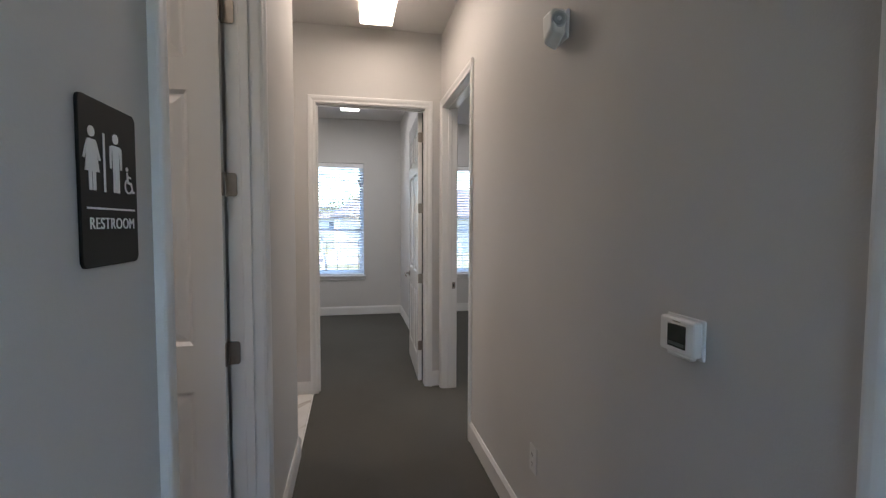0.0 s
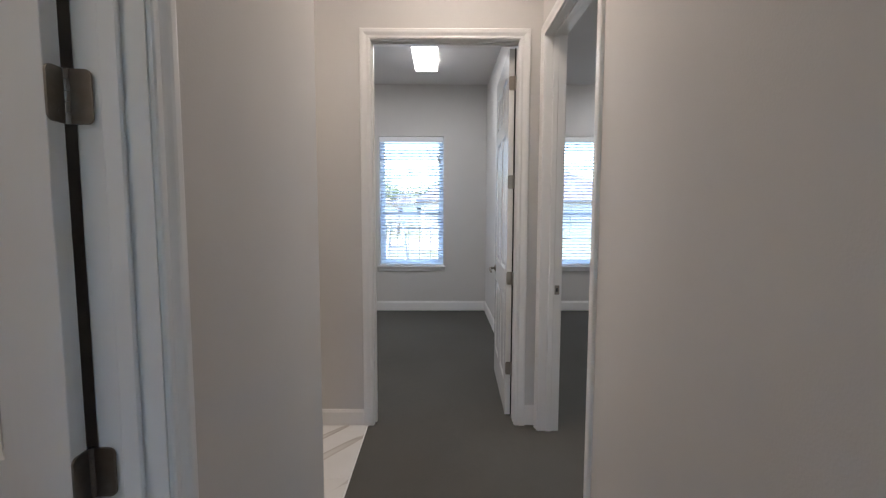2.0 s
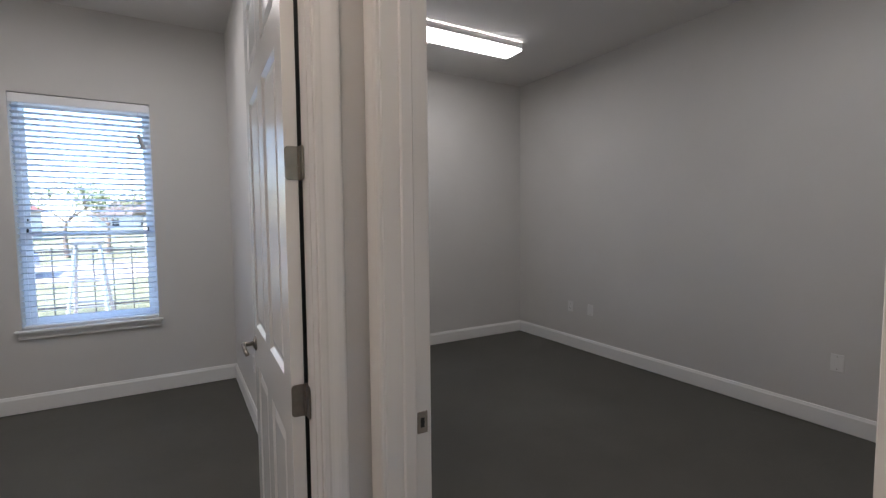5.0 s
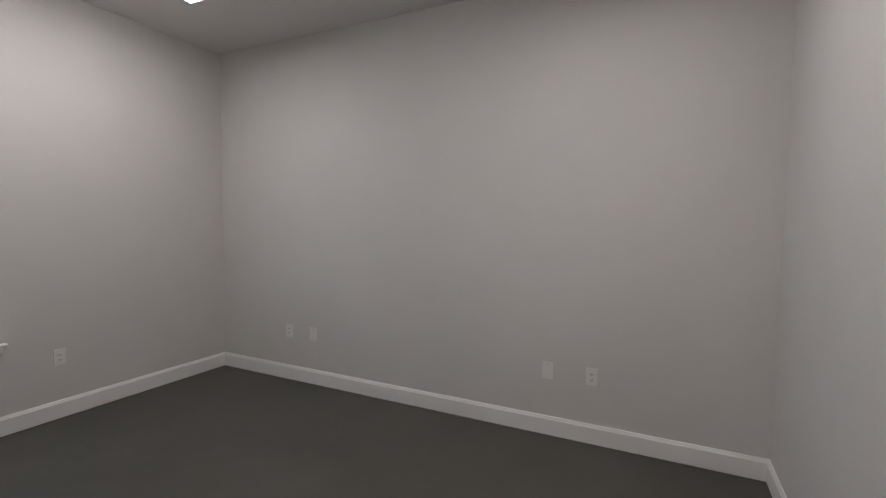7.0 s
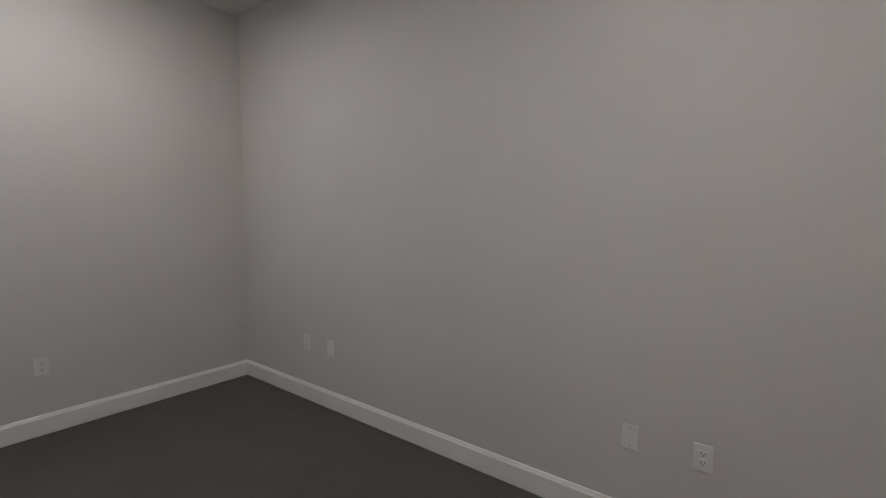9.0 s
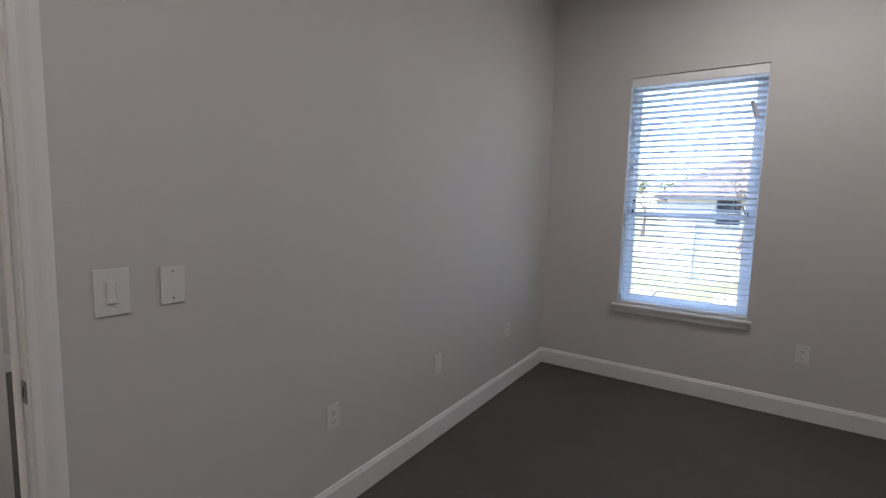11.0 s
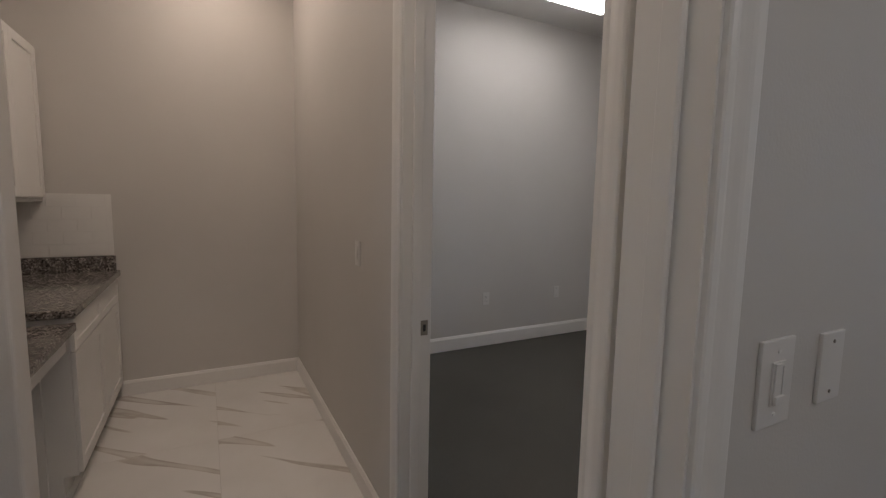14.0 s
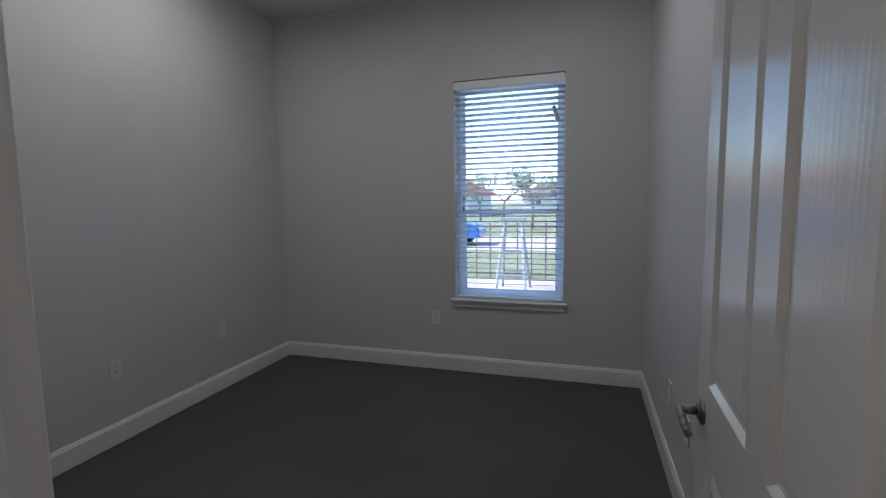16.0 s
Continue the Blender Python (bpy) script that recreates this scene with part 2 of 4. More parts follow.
def solid(name, xs, ys, zs, holes, mat):
    """A block cut by box-shaped holes, with outer faces only."""
    def cuts(rng, k):
        s = {rng[0], rng[1]}
        for h in holes:
            for v in (h[0][k], h[1][k]):
                if rng[0] < v < rng[1]:
                    s.add(v)
        return sorted(s)
    c = [cuts(r, k) for k, r in enumerate((xs, ys, zs))]
    def full(i, j, k):
        if not (0 <= i < len(c[0]) - 1 and 0 <= j < len(c[1]) - 1 and 0 <= k < len(c[2]) - 1):
            return False
        p = [(c[a][n] + c[a][n + 1]) / 2 for a, n in ((0, i), (1, j), (2, k))]
        return not any(all(h[0][a] < p[a] < h[1][a] for a in range(3)) for h in holes)
    verts, faces, index = [], [], {}
    def vid(i, j, k):
        if (i, j, k) not in index:
            index[(i, j, k)] = len(verts)
            verts.append((c[0][i], c[1][j], c[2][k]))
        return index[(i, j, k)]
    for i in range(len(c[0]) - 1):
        for j in range(len(c[1]) - 1):
            for k in range(len(c[2]) - 1):
                if not full(i, j, k):
                    continue
                for d, quad in (((-1, 0, 0), ((0, 0, 0), (0, 0, 1), (0, 1, 1), (0, 1, 0))), ((1, 0, 0), ((1, 0, 0), (1, 1, 0), (1, 1, 1), (1, 0, 1))),
                                ((0, -1, 0), ((0, 0, 0), (1, 0, 0), (1, 0, 1), (0, 0, 1))), ((0, 1, 0), ((0, 1, 0), (0, 1, 1), (1, 1, 1), (1, 1, 0))),
                                ((0, 0, -1), ((0, 0, 0), (0, 1, 0), (1, 1, 0), (1, 0, 0))), ((0, 0, 1), ((0, 0, 1), (1, 0, 1), (1, 1, 1), (0, 1, 1)))):
                    if not full(i + d[0], j + d[1], k + d[2]):
                        faces.append([vid(i + q[0], j + q[1], k + q[2]) for q in quad])
    return mesh_ob(name, verts, faces, mat)


def structure(ob, label, category):
    return tagged(ob, label, category, kind="structure")


# ---- walls, floor, ceiling ----
TOP = 3.105
DOOR_H = 2.457
WIN_A, WIN_B = (-1.472, -0.59), (0.752, 1.635)
WIN_Z = (0.637, 2.417)
HEAD = DOOR_H + 0.02
RO = 0.018
W_LABEL = "warm light grey painted wall with orange-peel texture"


def wall(name, xs, ys, holes=(), label=W_LABEL):
    return structure(solid(name, xs, ys, (0, TOP), [((h[0], h[1], h[2]), (h[3], h[4], h[5])) for h in holes], M_WALL), label, "wall")


wall("wall_corridor_east", (0, 0.12), (-5.2, 3.425),
     [(-1, -1.026 - RO, -1, 1, -0.085 + RO, HEAD), (-1, -4.42 - RO, -1, 1, -3.505 + RO, HEAD)])
wall("wall_corridor_end", (-3.35, 0), (0, 0.115), [(-1.063 - RO, -1, -1, -0.144 + RO, 1, HEAD)])
wall("wall_north", (-3.35, 3.5), (3.425, 3.6),
     [(w[0], 0, WIN_Z[0] - 0.02, w[1], 9, WIN_Z[1]) for w in (WIN_A, WIN_B)])
wall("wall_office_west", (-3.27, -3.158), (0.115, 3.425))
wall("wall_kitchenette_west", (-3.35, -3.245), (-5.2, 0))
wl = wall("wall_corridor_west", (-1.225, -1.11), (-5.2, -1.10), [(-9, -3.047 - RO, -1, 9, -2.135 + RO, HEAD)])
wall("wall_kitchenette_south", (-3.245, -1.225), (-1.95, -1.83))
wall("wall_room_east", (3.37, 3.5), (-1.28, 3.425))
wall("wall_room_south", (0.12, 3.37), (-1.28, -1.16))
wall("wall_annex_east", (3.37, 3.5), (-5.2, -1.28))
wall("wall_annex_south", (0.12, 3.5), (-5.3, -5.2))
wall("wall_south", (-3.35, 0.12), (-5.3, -5.2), [(-1.03, -9, -1, -0.08, 9, 2.45)])
structure(solid("floor", (-3.35, 3.5), (-5.3, 3.6), (-0.12, 0.0), [((-3.245, -1.83, -0.03), (-1.112, 0.0, 1))], M_CARPET),
          "dark grey loop-pile office carpet", "carpet floor")
structure(solid("ceiling", (-3.35, 3.5), (-5.3, 3.6), (TOP, TOP + 0.12), [], M_CEIL), "smooth off-white painted ceiling", "ceiling")
# rounded drywall corner at the end of the corridor's west wall
bv = wl.modifiers.new("round", "BEVEL")
bv.width, bv.segments, bv.limit_method, bv.angle_limit = 0.012, 4, "ANGLE", radians(60)


def extrude_profile(name, path, profile, mat):
    """Sweeps a moulding profile (out, up) along a floor path; the room lies on the path's left."""
    pts = [Vector((p[0], p[1], 0)) for p in path]
    rows = []
    for i, p in enumerate(pts):
        dirs = []
        if i > 0:
            dirs.append((p - pts[i - 1]).normalized())
        if i < len(pts) - 1:
            dirs.append((pts[i + 1] - p).normalized())
        normals = [Vector((-d.y, d.x, 0)) for d in dirs]
        n = sum(normals, Vector()).normalized()
        n = n / max(0.3, n.dot(normals[0]))
        rows.append([(p.x + n.x * o, p.y + n.y * o, z) for o, z in profile])
    verts = [v for r in rows for v in r]
    k = len(profile)
    faces = [[i * k + j, i * k + j + 1, (i + 1) * k + j + 1, (i + 1) * k + j] for i in range(len(rows) - 1) for j in range(k - 1)]
    faces += [list(range(k)), [(len(rows) - 1) * k + j for j in range(k)]]
    return mesh_ob(name, verts, faces, mat)


BASE_PROFILE = [(0.0, 0.004), (0.013, 0.004), (0.0142, 0.0055), (0.0142, 0.1145), (0.0125, 0.1175), (0.0085, 0.1275), (0.0065, 0.1345), (0.0045, 0.1365), (0.0, 0.137)]


def baseboard(path, rise=1.0):
    return structure(extrude_profile("baseboard", path, [(o, z * rise) for o, z in BASE_PROFILE], M_TRIM), "white painted moulded baseboard along the wall foot", "baseboard")


CW = 0.067
baseboard([(0, -3.43), (0, -1.026 - CW)])
baseboard([(0, -0.085 + CW), (0, 0), (-0.144 + CW, 0)])
baseboard([(-1.063 - CW, 0), (-3.245, 0), (-3.245, -1.19)], 0.8)
baseboard([(-1.225, -1.2), (-1.225, -1.10), (-1.11, -1.10), (-1.11, -2.135 + CW)])
baseboard([(-1.11, -3.047 - CW), (-1.11, -5.2), (-1.03, -5.2)])
baseboard([(-0.08, -5.2), (0, -5.2), (0, -4.42 - CW)])
baseboard([(-0.144 + CW, 0.115), (0, 0.115), (0, 3.425), (-3.158, 3.425), (-3.158, 0.115), (-1.063 - CW, 0.115)])
baseboard([(0.12, -1.026 - CW), (0.12, -1.16), (3.37, -1.16), (3.37, 3.425), (0.12, 3.425), (0.12, -0.085 + CW)])

CASE_PROFILE = [(0.005, 0.0), (0.005, 0.0075), (0.008, 0.0105), (0.017, 0.0112), (0.023, 0.0100), (0.030, 0.0122), (0.039, 0.0160),
                (0.046, 0.0178), (0.059, 0.0182), (0.064, 0.0170), (0.067, 0.0135), (0.067, 0.0)]


def casing(a, b, place):
    """Door casing of three mitred lengths; place(u, z, out) gives the world point."""
    verts, faces = [], []
    for u, t in CASE_PROFILE:
        verts += [place(a - u, 0, t), place(a - u, DOOR_H + u, t), place(b + u, DOOR_H + u, t), place(b + u, 0, t)]
    for j in range(len(CASE_PROFILE) - 1):
        for s in range(3):
            faces.append([j * 4 + s, j * 4 + s + 1, j * 4 + 4 + s + 1, j * 4 + 4 + s])
    return structure(mesh_ob("trim", verts, faces, M_TRIM), "white painted moulded door casing", "door casing")


def frame_of_door(axis, a, b, near, far, stop_at, stop_b=0.011):
    """Jambs, head, stop and casings of a doorway between the wall faces near and far."""
    def at(u, d, z):
        return (u, d, z) if axis == "x" else (d, u, z)
    bm = bmesh.new()
    for lo, hi in ((at(a - RO, near, 0), at(a, far, DOOR_H)), (at(b, near, 0), at(b + RO, far, DOOR_H)),
                   (at(a - RO, near, DOOR_H), at(b + RO, far, HEAD))):
        add_box(bm, [min(p) for p in zip(lo, hi)], [max(p) for p in zip(lo, hi)])
    for lo, hi in ((at(a, stop_at, 0), at(a + 0.011, stop_at + 0.034, DOOR_H - 0.011)), (at(b - stop_b, stop_at, 0), at(b, stop_at + 0.034, DOOR_H - 0.011)),
                   (at(a, stop_at, DOOR_H - 0.011), at(b, stop_at + 0.034, DOOR_H))):
        add_box(bm, [min(p) for p in zip(lo, hi)], [max(p) for p in zip(lo, hi)], min(0.003, stop_b * 0.4))
    structure(from_bm("trim", bm, M_TRIM), "white painted door jamb with stop", "door frame")
    casing(a, b, lambda u, z, o: at(u, near - o, z))
    casing(a, b, lambda u, z, o: at(u, far + o, z))


frame_of_door("x", -1.063, -0.144, 0.0, 0.115, 0.040, 0.002)
frame_of_door("y", -1.026, -0.085, 0.0, 0.12, 0.045)
frame_of_door("y", -3.047, -2.135, -1.225, -1.11, -1.182)
frame_of_door("y", -4.42, -3.505, 0.0, 0.12, 0.045)


# ---- doors ----
DW, DT = 0.905, 0.035
PANELS = [(x0, x1, z0, z1) for z0, z1 in ((0.228, 0.83), (1.005, 1.93), (2.045, 2.305)) for x0, x1 in ((0.112, 0.398), (0.507, 0.793))]


def hinge_mesh():
    bm = bmesh.new()
    h = 0.045
    for plane in ("door", "jamb"):
        ring = []
        for cx, cz, a0 in ((0.024, h - 0.012, 0), (0.024, -h + 0.012, -90)):
            for s in range(5):
                ang = radians(a0 + 90 - 22.5 * s) if a0 == 0 else radians(0 - 22.5 * s)
                ring.append((cx + 0.011 * math.cos(ang), cz + 0.011 * math.sin(ang)))
        ring = [(-0.005, h - 0.001)] + ring + [(-0.005, -h + 0.001)]
        if plane == "door":
            low = [bm.verts.new((-0.0005, -0.006 - u, z)) for u, z in ring]
            high = [bm.verts.new((0.0035, -0.006 - u, z)) for u, z in ring]
        else:
            low = [bm.verts.new((-0.006 - u, 0.001, z)) for u, z in ring]
            high = [bm.verts.new((-0.006 - u, -0.0035, z)) for u, z in ring]
        bm.faces.new(low)
        bm.faces.new(high[::-1])
        for i in range(len(ring)):
            j = (i + 1) % len(ring)
            bm.faces.new((low[i], high[i], high[j], low[j]))
    for k in range(5):
        add_rod(bm, (-0.001, -0.002, -h + k * 0.018 + 0.0006), (-0.001, -0.002, -h + (k + 1) * 0.018 - 0.0006), 0.006, seg=12)
    for z in (-0.028, 0.0, 0.028):
        add_rod(bm, (-0.0015, -0.020, z), (-0.0015 - 0.0002, -0.020, z), 0.0035, seg=8)
    return bm


def lever_mesh(side):
    bm = bmesh.new()
    s = side
    add_rod(bm, (0, 0, 0), (0, s * 0.007, 0), 0.033, 0.031, 28)
    add_rod(bm, (0, s * 0.007, 0), (0, s * 0.013, 0), 0.024, 0.018, 24)
    add_rod(bm, (0, s * 0.012, 0), (0, s * 0.050, 0), 0.011, 0.0105, 16)
    pts = [(0.008, 0.048, 0.0), (-0.015, 0.052, 0.003), (-0.038, 0.053, 0.004), (-0.060, 0.052, -0.003), (-0.076, 0.049, -0.014), (-0.083, 0.045, -0.022)]
    for (a, b) in zip(pts, pts[1:]):
        add_rod(bm, (a[0], s * a[1], a[2]), (b[0], s * b[1], b[2]), 0.0095, 0.0085, 14)
        bmesh.ops.create_uvsphere(bm, u_segments=12, v_segments=8, radius=0.0092, matrix=Matrix.Translation((b[0], s * b[1], b[2])))
    return bm


HINGE = None


def door(m, label, dark_gap=False):
    """A six-panel door. Local x runs along the leaf from the hinge pin, its two faces at y -0.006 and -0.041."""
    root = new("door")
    root.matrix_world = m
    root.empty_display_size = 0.2
    tagged(root, label, "door")
    y1, y0 = -0.006, -0.041
    z0, z1 = 0.012, DOOR_H - 0.004
    body = solid("leaf", (0.003, DW), (y0, y1), (z0, z1), [((p[0], -1, p[2]), (p[1], 1, p[3])) for p in PANELS], M_DOOR)
    body.parent = root
    b = body.modifiers.new("edge", "BEVEL")
    b.width, b.segments, b.limit_method = 0.0012, 1, "ANGLE"
    for x0, x1, pz0, pz1 in PANELS:
        verts, faces = [], []
        for face, sgn in ((y1, -1), (y0, 1)):
            start = len(verts)
            for inset, deep in ((0.0, 0.0), (0.004, 0.003), (0.013, 0.010), (0.022, 0.010), (0.048, 0.0025)):
                y = face + sgn * deep
                verts += [(x0 + inset, y, pz0 + inset), (x1 - inset, y, pz0 + inset), (x1 - inset, y, pz1 - inset), (x0 + inset, y, pz1 - inset)]
            for r in range(4):
                for k in range(4):
                    faces.append([start + r * 4 + k, start + r * 4 + (k + 1) % 4, start + r * 4 + 4 + (k + 1) % 4, start + r * 4 + 4 + k])
            faces.append([start + 16 + k for k in range(4)])
        mesh_ob("panel", verts, faces, M_DOOR, root)
    for side, yf in ((1, y1), (-1, y0)):
        lever = from_bm("lever_handle", lever_mesh(side), M_NICKEL, root, True)
        lever.location = (DW - 0.062, yf, 0.922)
        tagged(lever, "satin nickel lever handle")
    # black strip put in for the shade inside the hinge gap
    if dark_gap:
        tagged(box("gap_shade", (0.0045, -0.0055, z0), (0.0085, 0.0055, z1), M_BLACK, 0.0008, root), "black strip standing for the dark gap along the hinge edge")
    global HINGE
    for z in (0.34, 0.96, 1.60, 2.235):
        if HINGE is None:
            hg = from_bm("hinge", hinge_mesh(), M_HINGE, root)
            HINGE = hg.data
        else:
            hg = new("hinge", HINGE)
            hg.parent = root
        hg.location = (0, 0, z)
        tagged(hg, "satin nickel butt hinge")
    return root


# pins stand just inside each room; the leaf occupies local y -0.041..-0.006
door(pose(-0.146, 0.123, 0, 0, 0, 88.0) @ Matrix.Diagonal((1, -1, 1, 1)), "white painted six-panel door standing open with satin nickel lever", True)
door(pose(0.130, -1.004, 0, 0, 0, 0.5) @ Matrix.Diagonal((1, -1, 1, 1)), "white six-panel door swung fully open into the room")
door(pose(-1.238, -2.139, 0, 0, 0, 180.0) @ Matrix.Diagonal((1, -1, 1, 1)), "white six-panel restroom door standing open")
door(pose(0.126, -4.4205, 0, 0, 0, 90.0) @ Matrix.Diagonal((1, -1, 1, 1)), "closed white six-panel door in the corridor wall")


def strike(m):
    root = new("strike_plate")
    root.matrix_world = m
    tagged(root, "small satin nickel strike plate on the door jamb", "strike plate")
    bm = bmesh.new()
    add_box(bm, (-0.015, -0.0015, -0.029), (0.015, 0.0015, 0.029), 0.0012)
    from_bm("plate", bm, M_NICKEL, root)
    box("latch_hole", (-0.005, 0.0014, -0.013), (0.006, 0.0022, 0.013), M_DARK, 0, root)
    for z in (-0.022, 0.022):
        bm = bmesh.new()
        add_rod(bm, (0, 0.001, z), (0, 0.0024, z), 0.0035, seg=10)
        from_bm("screw", bm, M_NICKEL, root)


strike(pose(-1.063 + 0.0015, 0.094, 0.918, 0, 0, -90))
strike(pose(0.100, -0.085 - 0.0015, 0.918, 0, 0, 180))

# ---- windows and blinds ----
SLAT = None


def window(x0, x1):
    z0, z1 = WIN_Z
    root = new("window_1" if x0 < 0 else "window_2")
    tagged(root, "white vinyl single-hung window with a painted sill", "window", kind="structure")
    y0, y1 = 3.535, 3.59
    mid = 1.36
    def ring(name, a, b, c, d, ya, yb, w, mat):
        bm = bmesh.new()
        add_box(bm, (a, ya, c), (a + w, yb, d), 0.003)
        add_box(bm, (b - w, ya, c), (b, yb, d), 0.003)
        add_box(bm, (a + w, ya, c), (b - w, yb, c + w), 0.003)
        add_box(bm, (a + w, ya, d - w), (b - w, yb, d), 0.003)
        return from_bm(name, bm, mat, root)
    ring("frame", x0 + 0.001, x1 - 0.001, z0, z1 - 0.001, y0, y1, 0.030, M_VINYL)
    ring("lower_sash", x0 + 0.030, x1 - 0.030, z0 + 0.030, mid + 0.022, y0 + 0.004, y0 + 0.026, 0.040, M_VINYL)
    ring("upper_sash", x0 + 0.030, x1 - 0.030, mid - 0.018, z1 - 0.031, y0 + 0.028, y0 + 0.05, 0.034, M_VINYL)
    for name, a, c, d, y in (("pane", 0.068, z0 + 0.068, mid - 0.016, y0 + 0.013), ("pane", 0.062, mid + 0.014, z1 - 0.063, y0 + 0.037)):
        p = box(name, (x0 + a, y, c), (x1 - a, y + 0.004, d), M_GLASS, 0, root)
        p.visible_shadow = False
    for sx, sz in ((x0 + 0.052, mid + 0.105), (x0 + 0.046, mid + 0.035), (x1 - 0.052, mid + 0.032)):
        bm = bmesh.new()
        add_box(bm, (sx - 0.004, y0 - 0.006, sz - 0.016), (sx + 0.004, y0 + 0.027, sz + 0.016), 0.0015)
        add_box(bm, (sx - 0.008, y0 - 0.008, sz - 0.020), (sx + 0.008, y0 + 0.027, sz - 0.014), 0.0015)
        tagged(from_bm("sash_latch", bm, M_BLACK, root), "small black sash latch")
    bm = bmesh.new()
    add_box(bm, (x0 - 0.04, 3.382, z0 - 0.02), (x1 + 0.03, 3.425, z0), 0.006, 3)
    add_box(bm, (x0 + 0.001, 3.425, z0 - 0.02), (x1 - 0.001, 3.534, z0 - 0.0005))
    from_bm("sill", bm, M_TRIM, root)
    bm = bmesh.new()
    add_box(bm, (x0 - 0.022, 3.411, z0 - 0.072), (x1 + 0.012, 3.425, z0 - 0.0205), 0.003, 2)
    add_box(bm, (x0 - 0.024, 3.407, z0 - 0.071), (x1 + 0.014, 3.4245, z0 - 0.054), 0.004, 2)
    from_bm("apron", bm, M_TRIM, root)


def blind(x0, x1):
    global SLAT
    z0, z1 = WIN_Z
    root = new("window_blind")
    tagged(root, "white faux-wood venetian blind with slats tilted open", "blind", "window blinds")
    a, b, yc = x0 + 0.006, x1 - 0.006, 3.462
    bm = bmesh.new()
    add_box(bm, (a, yc - 0.028, z1 - 0.05), (b, yc + 0.028, z1 - 0.006), 0.002)
    from_bm("headrail", bm, M_RAIL, root)
    bm = bmesh.new()
    add_box(bm, (a - 0.002, yc - 0.040, z1 - 0.076), (b + 0.002, yc - 0.031, z1 - 0.008), 0.003, 2)
    add_box(bm, (a - 0.002, yc - 0.042, z1 - 0.070), (b + 0.002, yc - 0.0395, z1 - 0.016), 0.001)
    from_bm("valance", bm, M_RAIL, root)
    if SLAT is None:
        w = (b - a) / 2
        prof = []
        for s in (1, -1):
            row = [(-0.0255 + 0.0051 * k, 0.0022 * (1 - ((k - 5) / 5) ** 2) + s * 0.0013) for k in range(11)]
            prof += row if s > 0 else row[::-1]
        verts = [(x, y, z) for x in (-w, w) for y, z in prof]
        n = len(prof)
        faces = [[i, (i + 1) % n, n + (i + 1) % n, n + i] for i in range(n)] + [list(range(n)), [n + i for i in range(n)]]
        ob = mesh_ob("slat", verts, faces, M_SLAT, None, True)
        SLAT = ob.data
        bpy.data.objects.remove(ob)
    pitch, n = 0.0432, 38
    for k in range(n):
        o = new("slat", SLAT)
        o.parent = root
        o.location = ((a + b) / 2, yc, z1 - 0.098 - k * pitch)
        o.rotation_euler = (radians(TILT + 1.5 * math.sin(k * 2.3)), 0, 0)
    bm = bmesh.new()
    add_box(bm, (a, yc - 0.026, z0 + 0.006), (b, yc + 0.026, z0 + 0.024), 0.004, 2)
    from_bm("bottom_rail", bm, M_RAIL, root)
    for f in (0.16, 0.84):
        x = a + f * (b - a)
        for dy in (-0.027, 0.027):
            bm = bmesh.new()
            add_rod(bm, (x, yc + dy, z0 + 0.02), (x, yc + dy, z1 - 0.05), 0.0008, seg=5)
            from_bm("ladder_cord", bm, M_SLAT, root)
    bm = bmesh.new()
    add_rod(bm, (b - 0.075, yc - 0.043, z1 - 0.075), (b - 0.066, yc - 0.045, z1 - 0.27), 0.0012, seg=6)
    add_rod(bm, (b - 0.076, yc - 0.046, z1 - 0.265), (b - 0.045, yc - 0.047, z1 - 0.365), 0.014, 0.017, 14)
    tagged(from_bm("cord_tassel", bm, M_TASSEL, root), "grey plastic cord tassel")
    bm = bmesh.new()
    add_rod(bm, (b - 0.079, yc - 0.046, z1 - 0.254), (b - 0.0762, yc - 0.046, z1 - 0.2645), 0.012, 0.014, 14)
    from_bm("cord_cap", bm, M_DARK, root)


for w in (WIN_A, WIN_B):
    window(*w)
    blind(*w)


# unseen glazed door behind the walker, added to bring daylight into the corridor
eg = new("door_for_daylight")
tagged(eg, "unseen white glazed door added at the corridor's south end for daylight", "glazed door", kind="structure")
for lo, hi in (((-1.029, -5.28, 0), (-0.93, -5.22, 2.449)), ((-0.18, -5.28, 0), (-0.081, -5.22, 2.449)), ((-0.93, -5.28, 0.001), (-0.18, -5.22, 0.70)), ((-0.93, -5.28, 2.33), (-0.18, -5.22, 2.449))):
    box("rail", lo, hi, M_TRIM, 0.003, eg)
gp = box("pane", (-0.93, -5.253, 0.70), (-0.18, -5.247, 2.33), M_GLASS, 0, eg)
gp.visible_shadow = False


